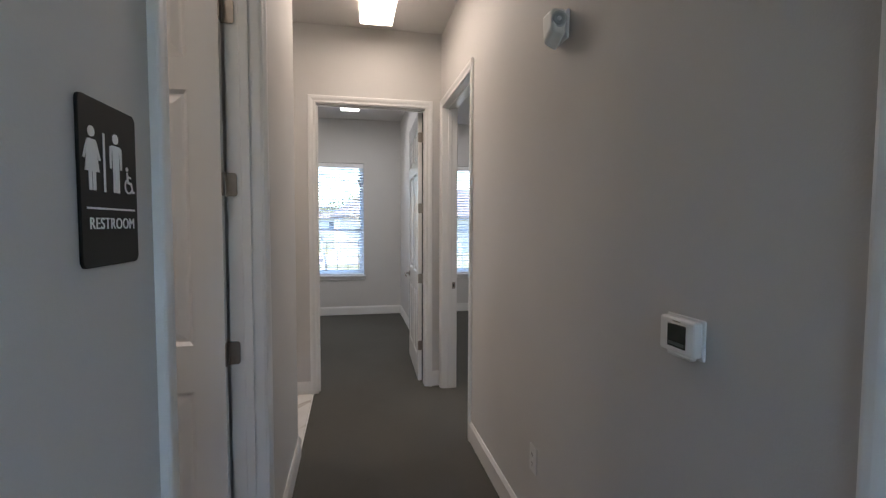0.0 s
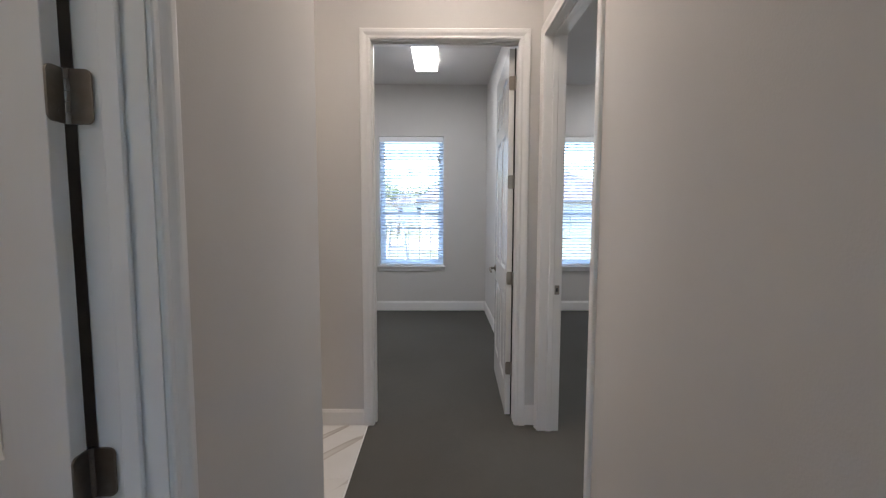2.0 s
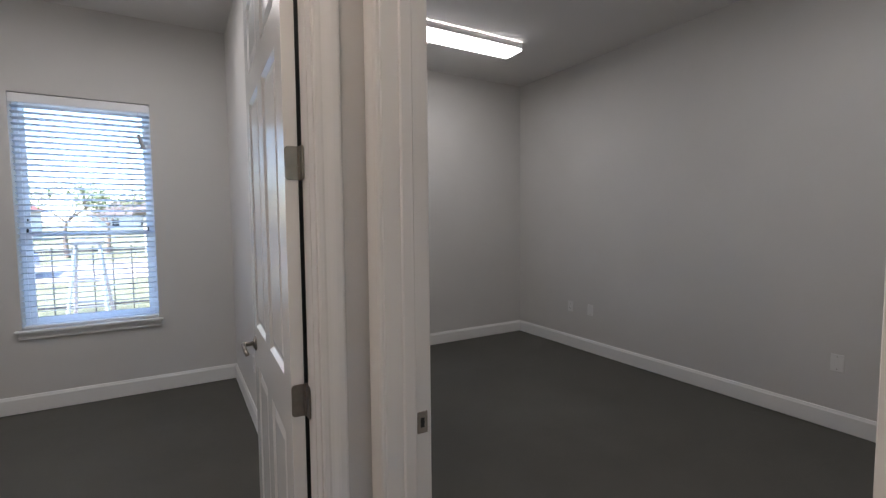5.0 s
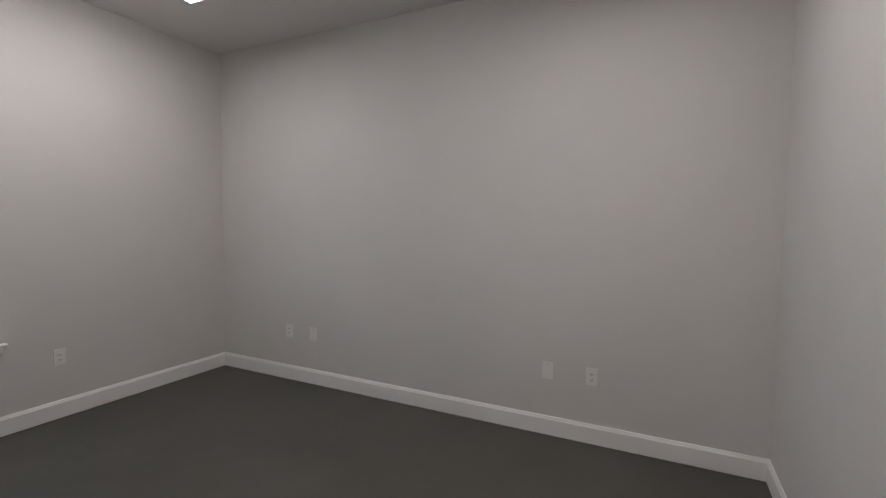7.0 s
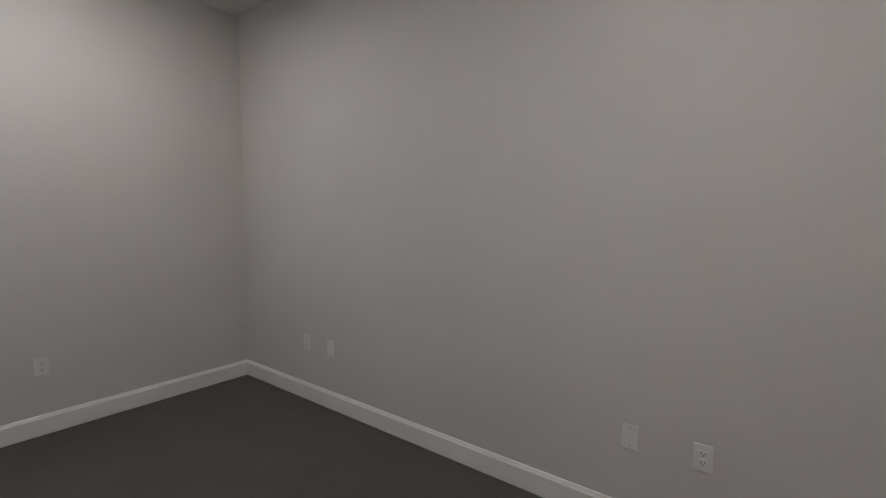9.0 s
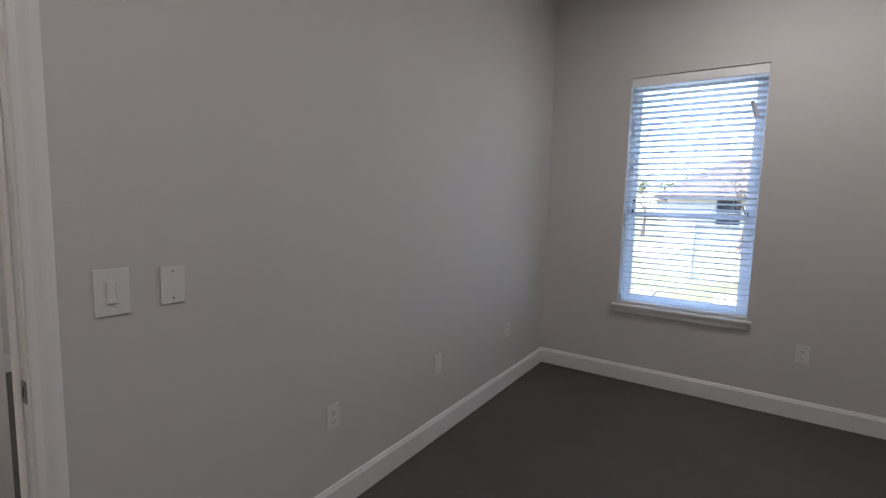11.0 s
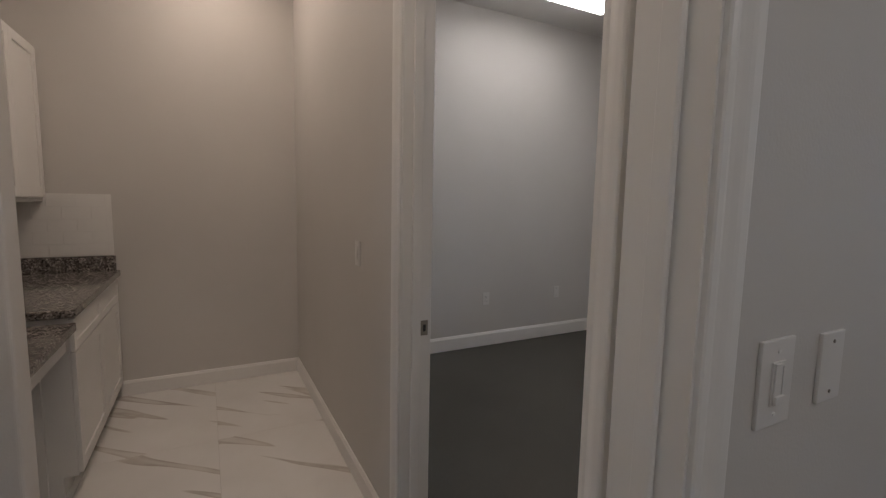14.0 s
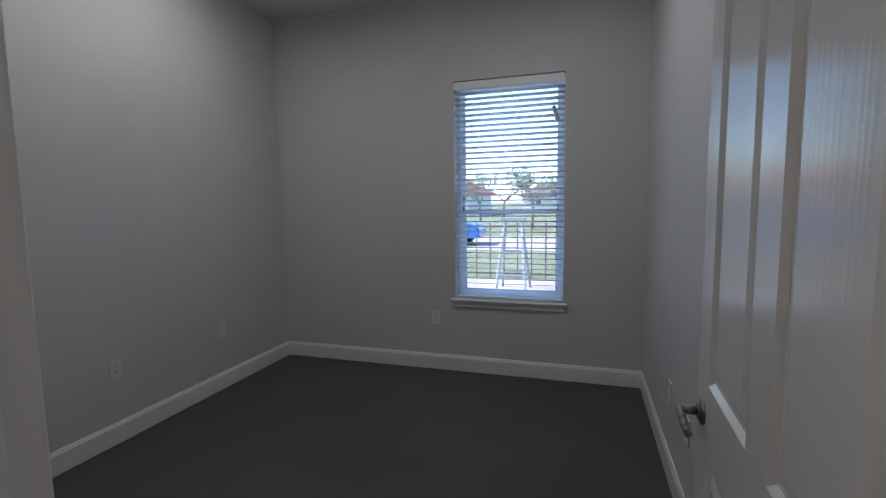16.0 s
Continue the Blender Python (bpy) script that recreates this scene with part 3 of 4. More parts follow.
# ---- ceiling fixtures ----
def fixture(x, y, turn, mat, label, length=1.22):
    root = new("ceiling_light")
    root.matrix_world = pose(x, y, TOP, 0, 0, turn)
    tagged(root, label, "ceiling light", "ceiling lights")
    h, d = length / 2, 0.085
    bm = bmesh.new()
    add_box(bm, (-h, -0.124, -0.010), (h, 0.124, 0), 0.002)
    for s in (-1, 1):
        add_box(bm, (s * h - 0.004 if s > 0 else -h, -0.128, -d), (s * h if s > 0 else -h + 0.004, 0.128, -0.0105), 0.001)
    from_bm("housing", bm, M_PLATE, root)
    prof = [(-0.13, -0.011), (-0.128, -0.062), (-0.118, -0.078), (-0.10, -0.083), (0.10, -0.083), (0.118, -0.078), (0.128, -0.062), (0.13, -0.011)]
    verts = [(s * (h - 0.0045), p, z) for s in (-1, 1) for p, z in prof]
    n = len(prof)
    mesh_ob("diffuser", verts, [[i, i + 1, n + i + 1, n + i] for i in range(1, n - 2)], mat, root)
    mesh_ob("side_skirt", verts, [[0, 1, n + 1, n], [n - 2, n - 1, 2 * n - 1, 2 * n - 2]], M_PLATE, root)


fixture(-0.577, -0.88, 90, M_WARM, "white wraparound light glowing on the corridor ceiling")
fixture(-2.44, -0.58, 0, M_WARM, "white wraparound light glowing on the kitchenette ceiling")
# restroom light is unseen; added to brighten the open door's face
fixture(-2.2, -3.45, 0, M_WARM, "unseen white wraparound light added on the restroom ceiling")
fixture(-0.795, 1.95, 90, M_COOL, "white wraparound light glowing on the office ceiling")
fixture(-2.49, 1.86, 90, M_COOL, "white wraparound light glowing on the office ceiling")
fixture(1.83, 2.42, 0, M_COOL, "white wraparound light glowing on the ceiling")
# unseen second light of this room, added to mirror the north one
fixture(1.83, -0.15, 0, M_COOL, "white wraparound light glowing on the ceiling")


# ---- wall plates ----
def plate(m, kind, label, category, w=0.072, h=0.116):
    root = new(category.replace(" ", "_"))
    root.matrix_world = m
    tagged(root, label, category, category + "s")
    bm = bmesh.new()
    add_box(bm, (-w / 2, -0.0062, -h / 2), (w / 2, 0.0, h / 2), 0.0016, 2)
    from_bm("cover_plate", bm, M_COVER, root)
    if kind == "duplex":
        for z in (-0.0195, 0.0195):
            bm = bmesh.new()
            add_box(bm, (-0.0165, -0.0088, z - 0.0135), (0.0165, -0.0062, z + 0.0135), 0.001)
            from_bm("receptacle", bm, M_COVER, root)
            bm = bmesh.new()
            add_box(bm, (-0.0085, -0.0092, z - 0.002), (-0.0055, -0.0087, z + 0.0080))
            add_box(bm, (0.0055, -0.0092, z - 0.002), (0.0085, -0.0087, z + 0.0070))
            add_rod(bm, (0, -0.0092, z - 0.0075), (0, -0.0087, z - 0.0075), 0.0030, seg=10)
            from_bm("slot", bm, M_DARK, root)
        zs = (0.0,)
    elif kind == "rocker":
        bm = bmesh.new()
        add_box(bm, (-0.0165, -0.0085, -0.0335), (0.0165, -0.0062, 0.0335), 0.001)
        from_bm("insert", bm, M_COVER, root)
        bm = bmesh.new()
        add_box(bm, (-0.0135, -0.0112, -0.031), (0.0045, -0.0084, 0.031), 0.001)
        add_box(bm, (-0.0145, -0.0145, -0.030), (0.0095, -0.0110, -0.016), 0.0015)
        from_bm("rocker", bm, M_COVER, root)
        box("slide", (0.0085, -0.0105, -0.022), (0.0115, -0.0086, 0.026), M_COVER, 0.0006, root)
        zs = (-0.048, 0.048)
    elif kind == "toggle":
        bm = bmesh.new()
        add_box(bm, (-0.0165, -0.0095, -0.0335), (0.0165, -0.0062, 0.0335), 0.001)
        add_box(bm, (-0.0125, -0.0125, -0.026), (0.0125, -0.0094, 0.001), 0.001)
        from_bm("rocker", bm, M_COVER, root)
        zs = (-0.048, 0.048)
    else:
        zs = (-0.042, 0.042)
    for z in zs:
        bm = bmesh.new()
        add_rod(bm, (0, -0.0074, z), (0, -0.0062, z), 0.0032, seg=10)
        from_bm("screw", bm, M_NICKEL if kind == "blank" else M_PLATE, root)


WEST, EAST, NORTH, SOUTH = 90, -90, 0, 180
DUPLEX, BLANK = "white duplex outlet with cover plate on the wall", "blank white cover plate screwed to the wall"
for y, kind in ((0.925, "duplex"), (1.747, "blank"), (2.69, "duplex")):
    plate(pose(0.12, y, 0.461, 0, 0, WEST), kind, DUPLEX if kind == "duplex" else BLANK, "wall outlet" if kind == "duplex" else "cover plate")
for y, kind in ((2.543, "duplex"), (2.261, "blank"), (0.14, "blank"), (-0.155, "duplex")):
    plate(pose(3.37, y, 0.461, 0, 0, EAST), kind, DUPLEX if kind == "duplex" else BLANK, "wall outlet" if kind == "duplex" else "cover plate")
for y, kind in ((1.734, "duplex"), (2.603, "blank")):
    plate(pose(-3.158, y, 0.464, 0, 0, WEST), kind, DUPLEX if kind == "duplex" else BLANK, "wall outlet" if kind == "duplex" else "cover plate")
for x in (-1.656, 1.965):
    plate(pose(x, 3.425, 0.458, 0, 0, NORTH), "duplex", DUPLEX, "wall outlet")
plate(pose(0.0, 2.27, 0.445, 0, 0, EAST), "blank", BLANK, "cover plate")
plate(pose(0.0, 1.86, 0.445, 0, 0, EAST), "duplex", DUPLEX, "wall outlet")
plate(pose(0.0, -2.155, 0.43, 0, 0, EAST), "duplex", DUPLEX, "wall outlet")
plate(pose(0.12, 0.105, 1.147, 0, 0, WEST), "rocker", "white dimmer switch with oversized plate on the wall", "light switch", 0.087, 0.132)
plate(pose(0.12, 0.268, 1.147, 0, 0, WEST), "blank", BLANK, "cover plate")
plate(pose(-1.598, 0.0, 1.147, 0, 0, NORTH), "toggle", "white rocker light switch on the wall", "light switch")


# ---- corridor things ----
def thermostat():
    root = new("thermostat")
    root.matrix_world = pose(0.0, -3.052, 1.193, 0, 0, EAST)
    tagged(root, "white wall thermostat with dark display", "thermostat")
    bm = bmesh.new()
    add_box(bm, (-0.062, -0.007, -0.047), (0.062, 0.0, 0.047), 0.004, 2)
    from_bm("base_plate", bm, M_PLATE, root)
    bm = bmesh.new()
    add_box(bm, (-0.058, -0.030, -0.040), (0.058, -0.006, 0.043), 0.007, 3)
    add_box(bm, (-0.035, -0.027, -0.050), (0.045, -0.008, -0.036), 0.006, 2)
    from_bm("case", bm, M_PLATE, root)
    box("display", (-0.028, -0.0312, -0.026), (0.032, -0.0296, 0.029), M_LCD, 0.0005, root)
    box("display_bar", (-0.025, -0.0318, -0.022), (0.029, -0.0311, -0.014), varied("lcd_grey", (0.06, 0.075, 0.065), 0.3), 0, root)
    box("marking", (-0.012, -0.0306, 0.034), (0.014, -0.0299, 0.0365), M_NICKEL, 0, root)


def emergency_light():
    root = new("emergency_light_head")
    root.matrix_world = pose(0.0, -2.375, 2.172, 0, 0, EAST)
    tagged(root, "white emergency light head on the wall", "emergency light")
    bm = bmesh.new()
    add_box(bm, (-0.045, -0.012, -0.045), (0.050, 0, 0.06), 0.006, 2)
    from_bm("back_plate", bm, M_PLATE, root)
    verts = [(-0.040, -0.011, -0.070), (0.046, -0.011, -0.030), (0.046, -0.011, 0.060), (-0.046, -0.011, 0.060),
             (-0.024, -0.072, -0.052), (0.050, -0.070, -0.016), (0.052, -0.070, 0.056), (-0.030, -0.076, 0.054)]
    shell = mesh_ob("lamp_housing", verts, [[0, 1, 2, 3], [4, 5, 6, 7], [0, 1, 5, 4], [1, 2, 6, 5], [2, 3, 7, 6], [3, 0, 4, 7]], M_PLATE, root)
    b = shell.modifiers.new("round", "BEVEL")
    b.width, b.segments = 0.014, 4
    centre, out = Vector((0.046, -0.042, 0.018)), Vector((0.96, -0.22, -0.06)).normalized()
    bm = bmesh.new()
    add_rod(bm, centre - out * 0.012, centre + out * 0.007, 0.030, 0.027, 28)
    from_bm("bezel", bm, M_TASSEL, root, False)
    bm = bmesh.new()
    add_rod(bm, centre + out * 0.0068, centre + out * 0.009, 0.022, 0.019, 24)
    from_bm("lens", bm, M_STEEL, root)
    bm = bmesh.new()
    bmesh.ops.create_uvsphere(bm, u_segments=14, v_segments=8, radius=0.008, matrix=Matrix.Translation(centre + out * 0.008))
    from_bm("bulb", bm, M_SIGN, root, True)


def restroom_sign():
    root = new("restroom_sign")
    root.matrix_world = pose(-1.11, -3.257, 1.506, 0, 0, WEST)
    tagged(root, "black plastic restroom sign with raised white pictograms", "sign")
    w, h, r = 0.0765, 0.1115, 0.010
    ring = []
    for cx, cz, a0 in ((w - r, h - r, 0), (-w + r, h - r, 90), (-w + r, -h + r, 180), (w - r, -h + r, 270)):
        ring += [(cx + r * math.cos(radians(a0 + 18 * k)), cz + r * math.sin(radians(a0 + 18 * k))) for k in range(6)]
    n = len(ring)
    verts = [(x, -0.0008, z) for x, z in ring] + [(x, -0.0040, z) for x, z in ring] + [(x * 0.985, -0.0048, z * 0.99) for x, z in ring]
    faces = [list(range(n)), [2 * n + i for i in range(n)]]
    for s in (0, n):
        faces += [[s + i, s + (i + 1) % n, s + n + (i + 1) % n, s + n + i] for i in range(n)]
    mesh_ob("panel", verts, faces, M_BLACK, root)
    def flat(name, outlines):
        verts, faces = [], []
        for o in outlines:
            o = [(x, 0.907 * z + 0.0042) for x, z in o]
            s, k = len(verts), len(o)
            verts += [(x, -0.0046, z) for x, z in o] + [(x, -0.0058, z) for x, z in o]
            faces += [[s + i for i in range(k)], [s + k + i for i in range(k)]] + [[s + i, s + (i + 1) % k, s + k + (i + 1) % k, s + k + i] for i in range(k)]
        mesh_ob(name, verts, faces, M_SIGN, root)
    def disc(x, z, rad, n=16):
        return [(x + rad * math.cos(2 * math.pi * k / n), z + rad * math.sin(2 * math.pi * k / n)) for k in range(n)]
    def arc(x, z, r0, r1, a0, a1, n=14):
        A = [radians(a0 + (a1 - a0) * k / n) for k in range(n + 1)]
        return [(x + r1 * math.cos(a), z + r1 * math.sin(a)) for a in A] + [(x + r0 * math.cos(a), z + r0 * math.sin(a)) for a in reversed(A)]
    x = -0.049
    flat("pictogram", [disc(x, 0.069, 0.0078), [(x - 0.008, 0.058), (x + 0.008, 0.058), (x + 0.017, 0.012), (x - 0.017, 0.012)],
                       [(x - 0.009, 0.058), (x - 0.012, 0.054), (x - 0.021, 0.030), (x - 0.017, 0.029), (x - 0.008, 0.052)],
                       [(x + 0.009, 0.058), (x + 0.012, 0.054), (x + 0.021, 0.030), (x + 0.017, 0.029), (x + 0.008, 0.052)],
                       [(x - 0.008, 0.012), (x - 0.0015, 0.012), (x - 0.0015, -0.015), (x - 0.008, -0.015)], [(x + 0.0015, 0.012), (x + 0.008, 0.012), (x + 0.008, -0.015), (x + 0.0015, -0.015)]])
    flat("divider", [[(-0.0205, 0.072), (-0.0165, 0.072), (-0.0165, -0.016), (-0.0205, -0.016)]])
    x = 0.013
    flat("pictogram", [disc(x, 0.069, 0.0078), [(x - 0.0105, 0.0582), (x + 0.0105, 0.0582), (x + 0.0085, 0.050), (x + 0.0085, 0.020), (x - 0.0085, 0.020), (x - 0.0085, 0.050)],
                       [(x - 0.0165, 0.055), (x - 0.0105, 0.058), (x - 0.0125, 0.022), (x - 0.0165, 0.022)], [(x + 0.0105, 0.058), (x + 0.0165, 0.055), (x + 0.0165, 0.022), (x + 0.0125, 0.022)],
                       [(x - 0.0085, 0.020), (x - 0.001, 0.020), (x - 0.001, -0.015), (x - 0.0085, -0.015)], [(x + 0.001, 0.020), (x + 0.0085, 0.020), (x + 0.0085, -0.015), (x + 0.001, -0.015)]])
    x = 0.049
    flat("access_symbol", [disc(x - 0.004, 0.026, 0.0036, 12), [(x - 0.006, 0.021), (x - 0.002, 0.021), (x, 0.004), (x - 0.004, 0.004)], [(x - 0.003, 0.016), (x + 0.007, 0.014), (x + 0.007, 0.011), (x - 0.003, 0.0128)],
                           [(x - 0.003, 0.006), (x + 0.009, 0.005), (x + 0.014, -0.010), (x + 0.018, -0.009), (x + 0.018, -0.0125), (x + 0.012, -0.013), (x + 0.0065, 0.0015), (x - 0.003, 0.0025)],
                           arc(x, -0.002, 0.0095, 0.0125, 110, 330)])
    flat("rule", [[(-0.064, -0.0395), (0.066, -0.0395), (0.066, -0.0425), (-0.064, -0.0425)]])
    cu = bpy.data.curves.new("lettering", "FONT")
    cu.body, cu.size, cu.extrude, cu.align_x, cu.offset = "RESTROOM", 0.0222, 0.0006, "CENTER", 0.0
    cu.space_character = 1.10
    t = new("lettering", cu)
    dg = bpy.context.evaluated_depsgraph_get()
    me = bpy.data.meshes.new_from_object(t.evaluated_get(dg))
    bpy.data.objects.remove(t)
    me.materials.clear()
    me.materials.append(M_SIGN)
    o = new("lettering", me)
    o.parent = root
    o.matrix_local = pose(0.002, -0.0052, -0.0605, 90, 0, 0)


thermostat()
emergency_light()
restroom_sign()


# ---- kitchenette ----
def shaker(name, lo, hi, y, root, mat, rail=0.055):
    """A framed front facing +y, its face at y."""
    x0, z0, x1, z1 = lo[0], lo[1], hi[0], hi[1]
    bm = bmesh.new()
    add_box(bm, (x0, y - 0.019, z0), (x0 + rail, y, z1), 0.0015)
    add_box(bm, (x1 - rail, y - 0.019, z0), (x1, y, z1), 0.0015)
    add_box(bm, (x0 + rail, y - 0.019, z0), (x1 - rail, y, z0 + rail), 0.0015)
    add_box(bm, (x0 + rail, y - 0.019, z1 - rail), (x1 - rail, y, z1), 0.0015)
    add_box(bm, (x0 + rail - 0.002, y - 0.016, z0 + rail - 0.002), (x1 - rail + 0.002, y - 0.009, z1 - rail + 0.002))
    return from_bm(name, bm, mat, root)


def base_cabinet():
    root = new("base_cabinet")
    tagged(root, "white shaker base cabinet under granite on the tiled floor", "cabinet")
    x0, x1, yf = -3.243, -2.062, -1.174
    bm = bmesh.new()
    add_box(bm, (x0, -1.829, 0.10), (x1, yf - 0.0195, 0.850), 0.001)
    add_box(bm, (x0, -1.829, 0.0), (x1 - 0.001, yf - 0.075, 0.0998))
    from_bm("body", bm, M_CAB, root)
    mid = (x0 + x1) / 2
    for a, b in ((x0 + 0.03, mid - 0.002), (mid + 0.002, x1 - 0.003)):
        shaker("drawer_front", (a, 0.690), (b, 0.838), yf, root, M_CAB, 0.04)
        shaker("cabinet_door", (a, 0.112), (b, 0.684), yf, root, M_CAB)


def counter(name, label, x0, x1, top, splash):
    root = new(name)
    tagged(root, label, "countertop")
    bm = bmesh.new()
    add_box(bm, (x0, -1.829, top - 0.038), (x1, -1.158, top), 0.004, 2)
    from_bm("slab", bm, M_GRANITE, root)
    bm = bmesh.new()
    add_box(bm, (x0 + 0.021, -1.829, top + 0.0005), (x1, -1.809, top + 0.10), 0.002)
    if splash:
        add_box(bm, (x0, -1.829, top + 0.0005), (x0 + 0.02, -1.178, top + 0.10), 0.002)
    from_bm("backsplash", bm, M_GRANITE, root)


def low_desk():
    root = new("desk_apron")
    tagged(root, "white painted apron and side panel below the lower granite counter", "cabinet panel")
    bm = bmesh.new()
    add_box(bm, (-2.054, -1.225, 0.695), (-1.227, -1.206, 0.796), 0.001)
    from_bm("apron", bm, M_CAB, root)
    bm = bmesh.new()
    add_box(bm, (-2.054, -1.828, 0.0), (-2.037, -1.300, 0.796), 0.001)
    from_bm("side_panel", bm, M_CAB, root)


def wall_cabinet():
    root = new("wall_cabinet")
    tagged(root, "white shaker wall cabinet above the granite counter", "cabinet")
    x0, x1, yf, z0, z1 = -3.243, -1.90, -1.515, 1.365, 2.28
    bm = bmesh.new()
    add_box(bm, (x0, -1.829, z0), (x1, yf - 0.0195, z1), 0.001)
    add_box(bm, (x0, -1.56, z0 - 0.018), (x1, yf - 0.022, z0 - 0.0002), 0.002)
    from_bm("body", bm, M_CAB, root)
    w = (x1 - x0 - 0.036) / 3
    for k in range(3):
        shaker("cabinet_door", (x0 + 0.034 + k * w, z0 + 0.012), (x0 + 0.030 + (k + 1) * w, z1 - 0.012), yf, root, M_CAB)


base_cabinet()
counter("granite_counter", "speckled grey granite counter with low backsplash on cabinets", -3.243, -2.03, 0.890, True)
counter("granite_desk", "lower speckled grey granite counter beside the cabinets", -2.029, -1.227, 0.832, False)
low_desk()
wall_cabinet()
bs = new("tile_backsplash")
tagged(bs, "white glazed tile backsplash above the granite", "backsplash", kind="structure")
box("adhesive_bed", (-3.2448, -1.829, 0.9905), (-3.2405, -1.186, 1.398), M_WHITEGROUT, 0, bs)
bt = box("backsplash_tile", (0, 0.0008, 0.0008), (0.0035, 0.1512, 0.0742), M_PLATE, 0.0005)
bt_mesh = bt.data
bpy.data.objects.remove(bt)
for r in range(5):
    for c in range(5):
        y = max(-1.8275, -1.8275 + c * 0.152 - (0.076 if r % 2 else 0))
        end = min(-1.187, -1.8275 + (c + 1) * 0.152 - (0.076 if r % 2 else 0))
        if end - y < 0.02:
            continue
        o = new("backsplash_tile", bt_mesh)
        o.parent = bs
        o.location = (-3.2404, y, 0.9925 + r * 0.0805)
        o.scale = (1, (end - y) / 0.152, 1.07)


# ---- outdoors ----
G = -0.25
def ground(name, x0, y0, x1, y1, z, mat, label, category):
    structure(mesh_ob(name, [(x0, y0, z), (x1, y0, z), (x1, y1, z), (x0, y1, z)], [[0, 1, 2, 3]], mat), label, category)


ground("ground", -1500, -1500, 1500, 1500, G, M_LAWN, "mown green and straw lawn reaching the distance", "lawn")
structure(box("pavement", (-9, 4.6, G - 0.2), (0.2, 9.5, G + 0.02), M_CONC, 0.01), "pale pinkish concrete yard slab", "pavement")
structure(box("road", (-60, 15.5, G - 0.2), (-0.5, 22.0, G + 0.03), M_CONC, 0.01), "pale concrete driveway", "driveway")
structure(box("pavement", (1.2, 4.2, G - 0.2), (2.3, 9.8, G + 0.025), M_CONC, 0.01), "pale pinkish concrete footpath across the lawn", "footpath")
structure(box("foundation", (-3.4, -5.35, G - 0.3), (3.55, 3.65, -0.121), M_CONC, 0.01), "concrete foundation under the building", "foundation")
# this roof is out of view; added to keep the sun off the rooms
structure(box("roof", (-4.0, -6.0, TOP + 0.13), (4.1, 3.72, TOP + 0.30), M_ROOF, 0.02), "unseen flat roof deck with shallow eaves, added to block the sun", "roof")


def picket_fence(x0, x1, y, h, step, label):
    root = new("metal_fence")
    tagged(root, label, "fence")
    for z in (0.12, h - 0.1):
        box("rail", (x0, y - 0.015, G + z), (x1, y + 0.015, G + z + 0.035), M_IRON, 0, root)
    n = int((x1 - x0) / step)
    me = None
    for k in range(n + 1):
        if me is None:
            o = box("picket", (-0.010, -0.010, 0), (0.010, 0.010, h), M_IRON, 0.002, root)
            me = o.data
        else:
            o = new("picket", me)
            o.parent = root
        o.location = (x0 + k * step, y - 0.028, G)


picket_fence(-7.5, -0.6, 9.6, 1.25, 0.30, "dark metal picket fence at the yard edge")


def link_fence(x0, x1, y, h):
    root = new("chain_link_fence")
    tagged(root, "galvanised chain-link fence standing on the lawn", "fence")
    x = x0
    while x <= x1 + 0.01:
        bm = bmesh.new()
        add_rod(bm, (x, y, G), (x, y, G + h + 0.05), 0.03, seg=8)
        from_bm("post", bm, M_STEEL, root)
        x += 2.4
    bm = bmesh.new()
    add_rod(bm, (x0, y, G + h), (x1, y, G + h), 0.022, seg=8)
    from_bm("rail", bm, M_STEEL, root)
    bm = bmesh.new()
    k = x0 - h
    while k < x1:
        for s in (0, 1):
            a, b = (k, k + h) if s else (k + h, k)
            add_rod(bm, (a, y + 0.02, G), (b, y + 0.02, G + h), 0.004, seg=3)
        k += 0.16
    tagged(from_bm("mesh_wire", bm, M_STEEL, root), kind="stuff")


link_fence(0.6, 7.8, 11.5, 1.3)


def lattice_trestle(x, y):
    root = new("timber_frame")
    root.location = (x, y, G)
    tagged(root, "pale timber A-frame trestle standing on the concrete yard", "trestle")
    bm = bmesh.new()
    for sx in (-0.22, 0.22):
        for sy in (-0.4, 0.4):
            add_rod(bm, (sx * 1.25, sy, 0), (sx * 0.7, 0, 1.35), 0.026, seg=8)
    for z, f in ((0.35, 0.30), (0.75, 0.18)):
        for sy in (-f, f):
            add_rod(bm, (-0.24, sy, z), (0.24, sy, z), 0.016, seg=6)
    add_box(bm, (-0.22, -0.06, 1.33), (0.22, 0.06, 1.40), 0.006)
    from_bm("frame", bm, M_STEEL, root)


lattice_trestle(-1.7, 8.3)


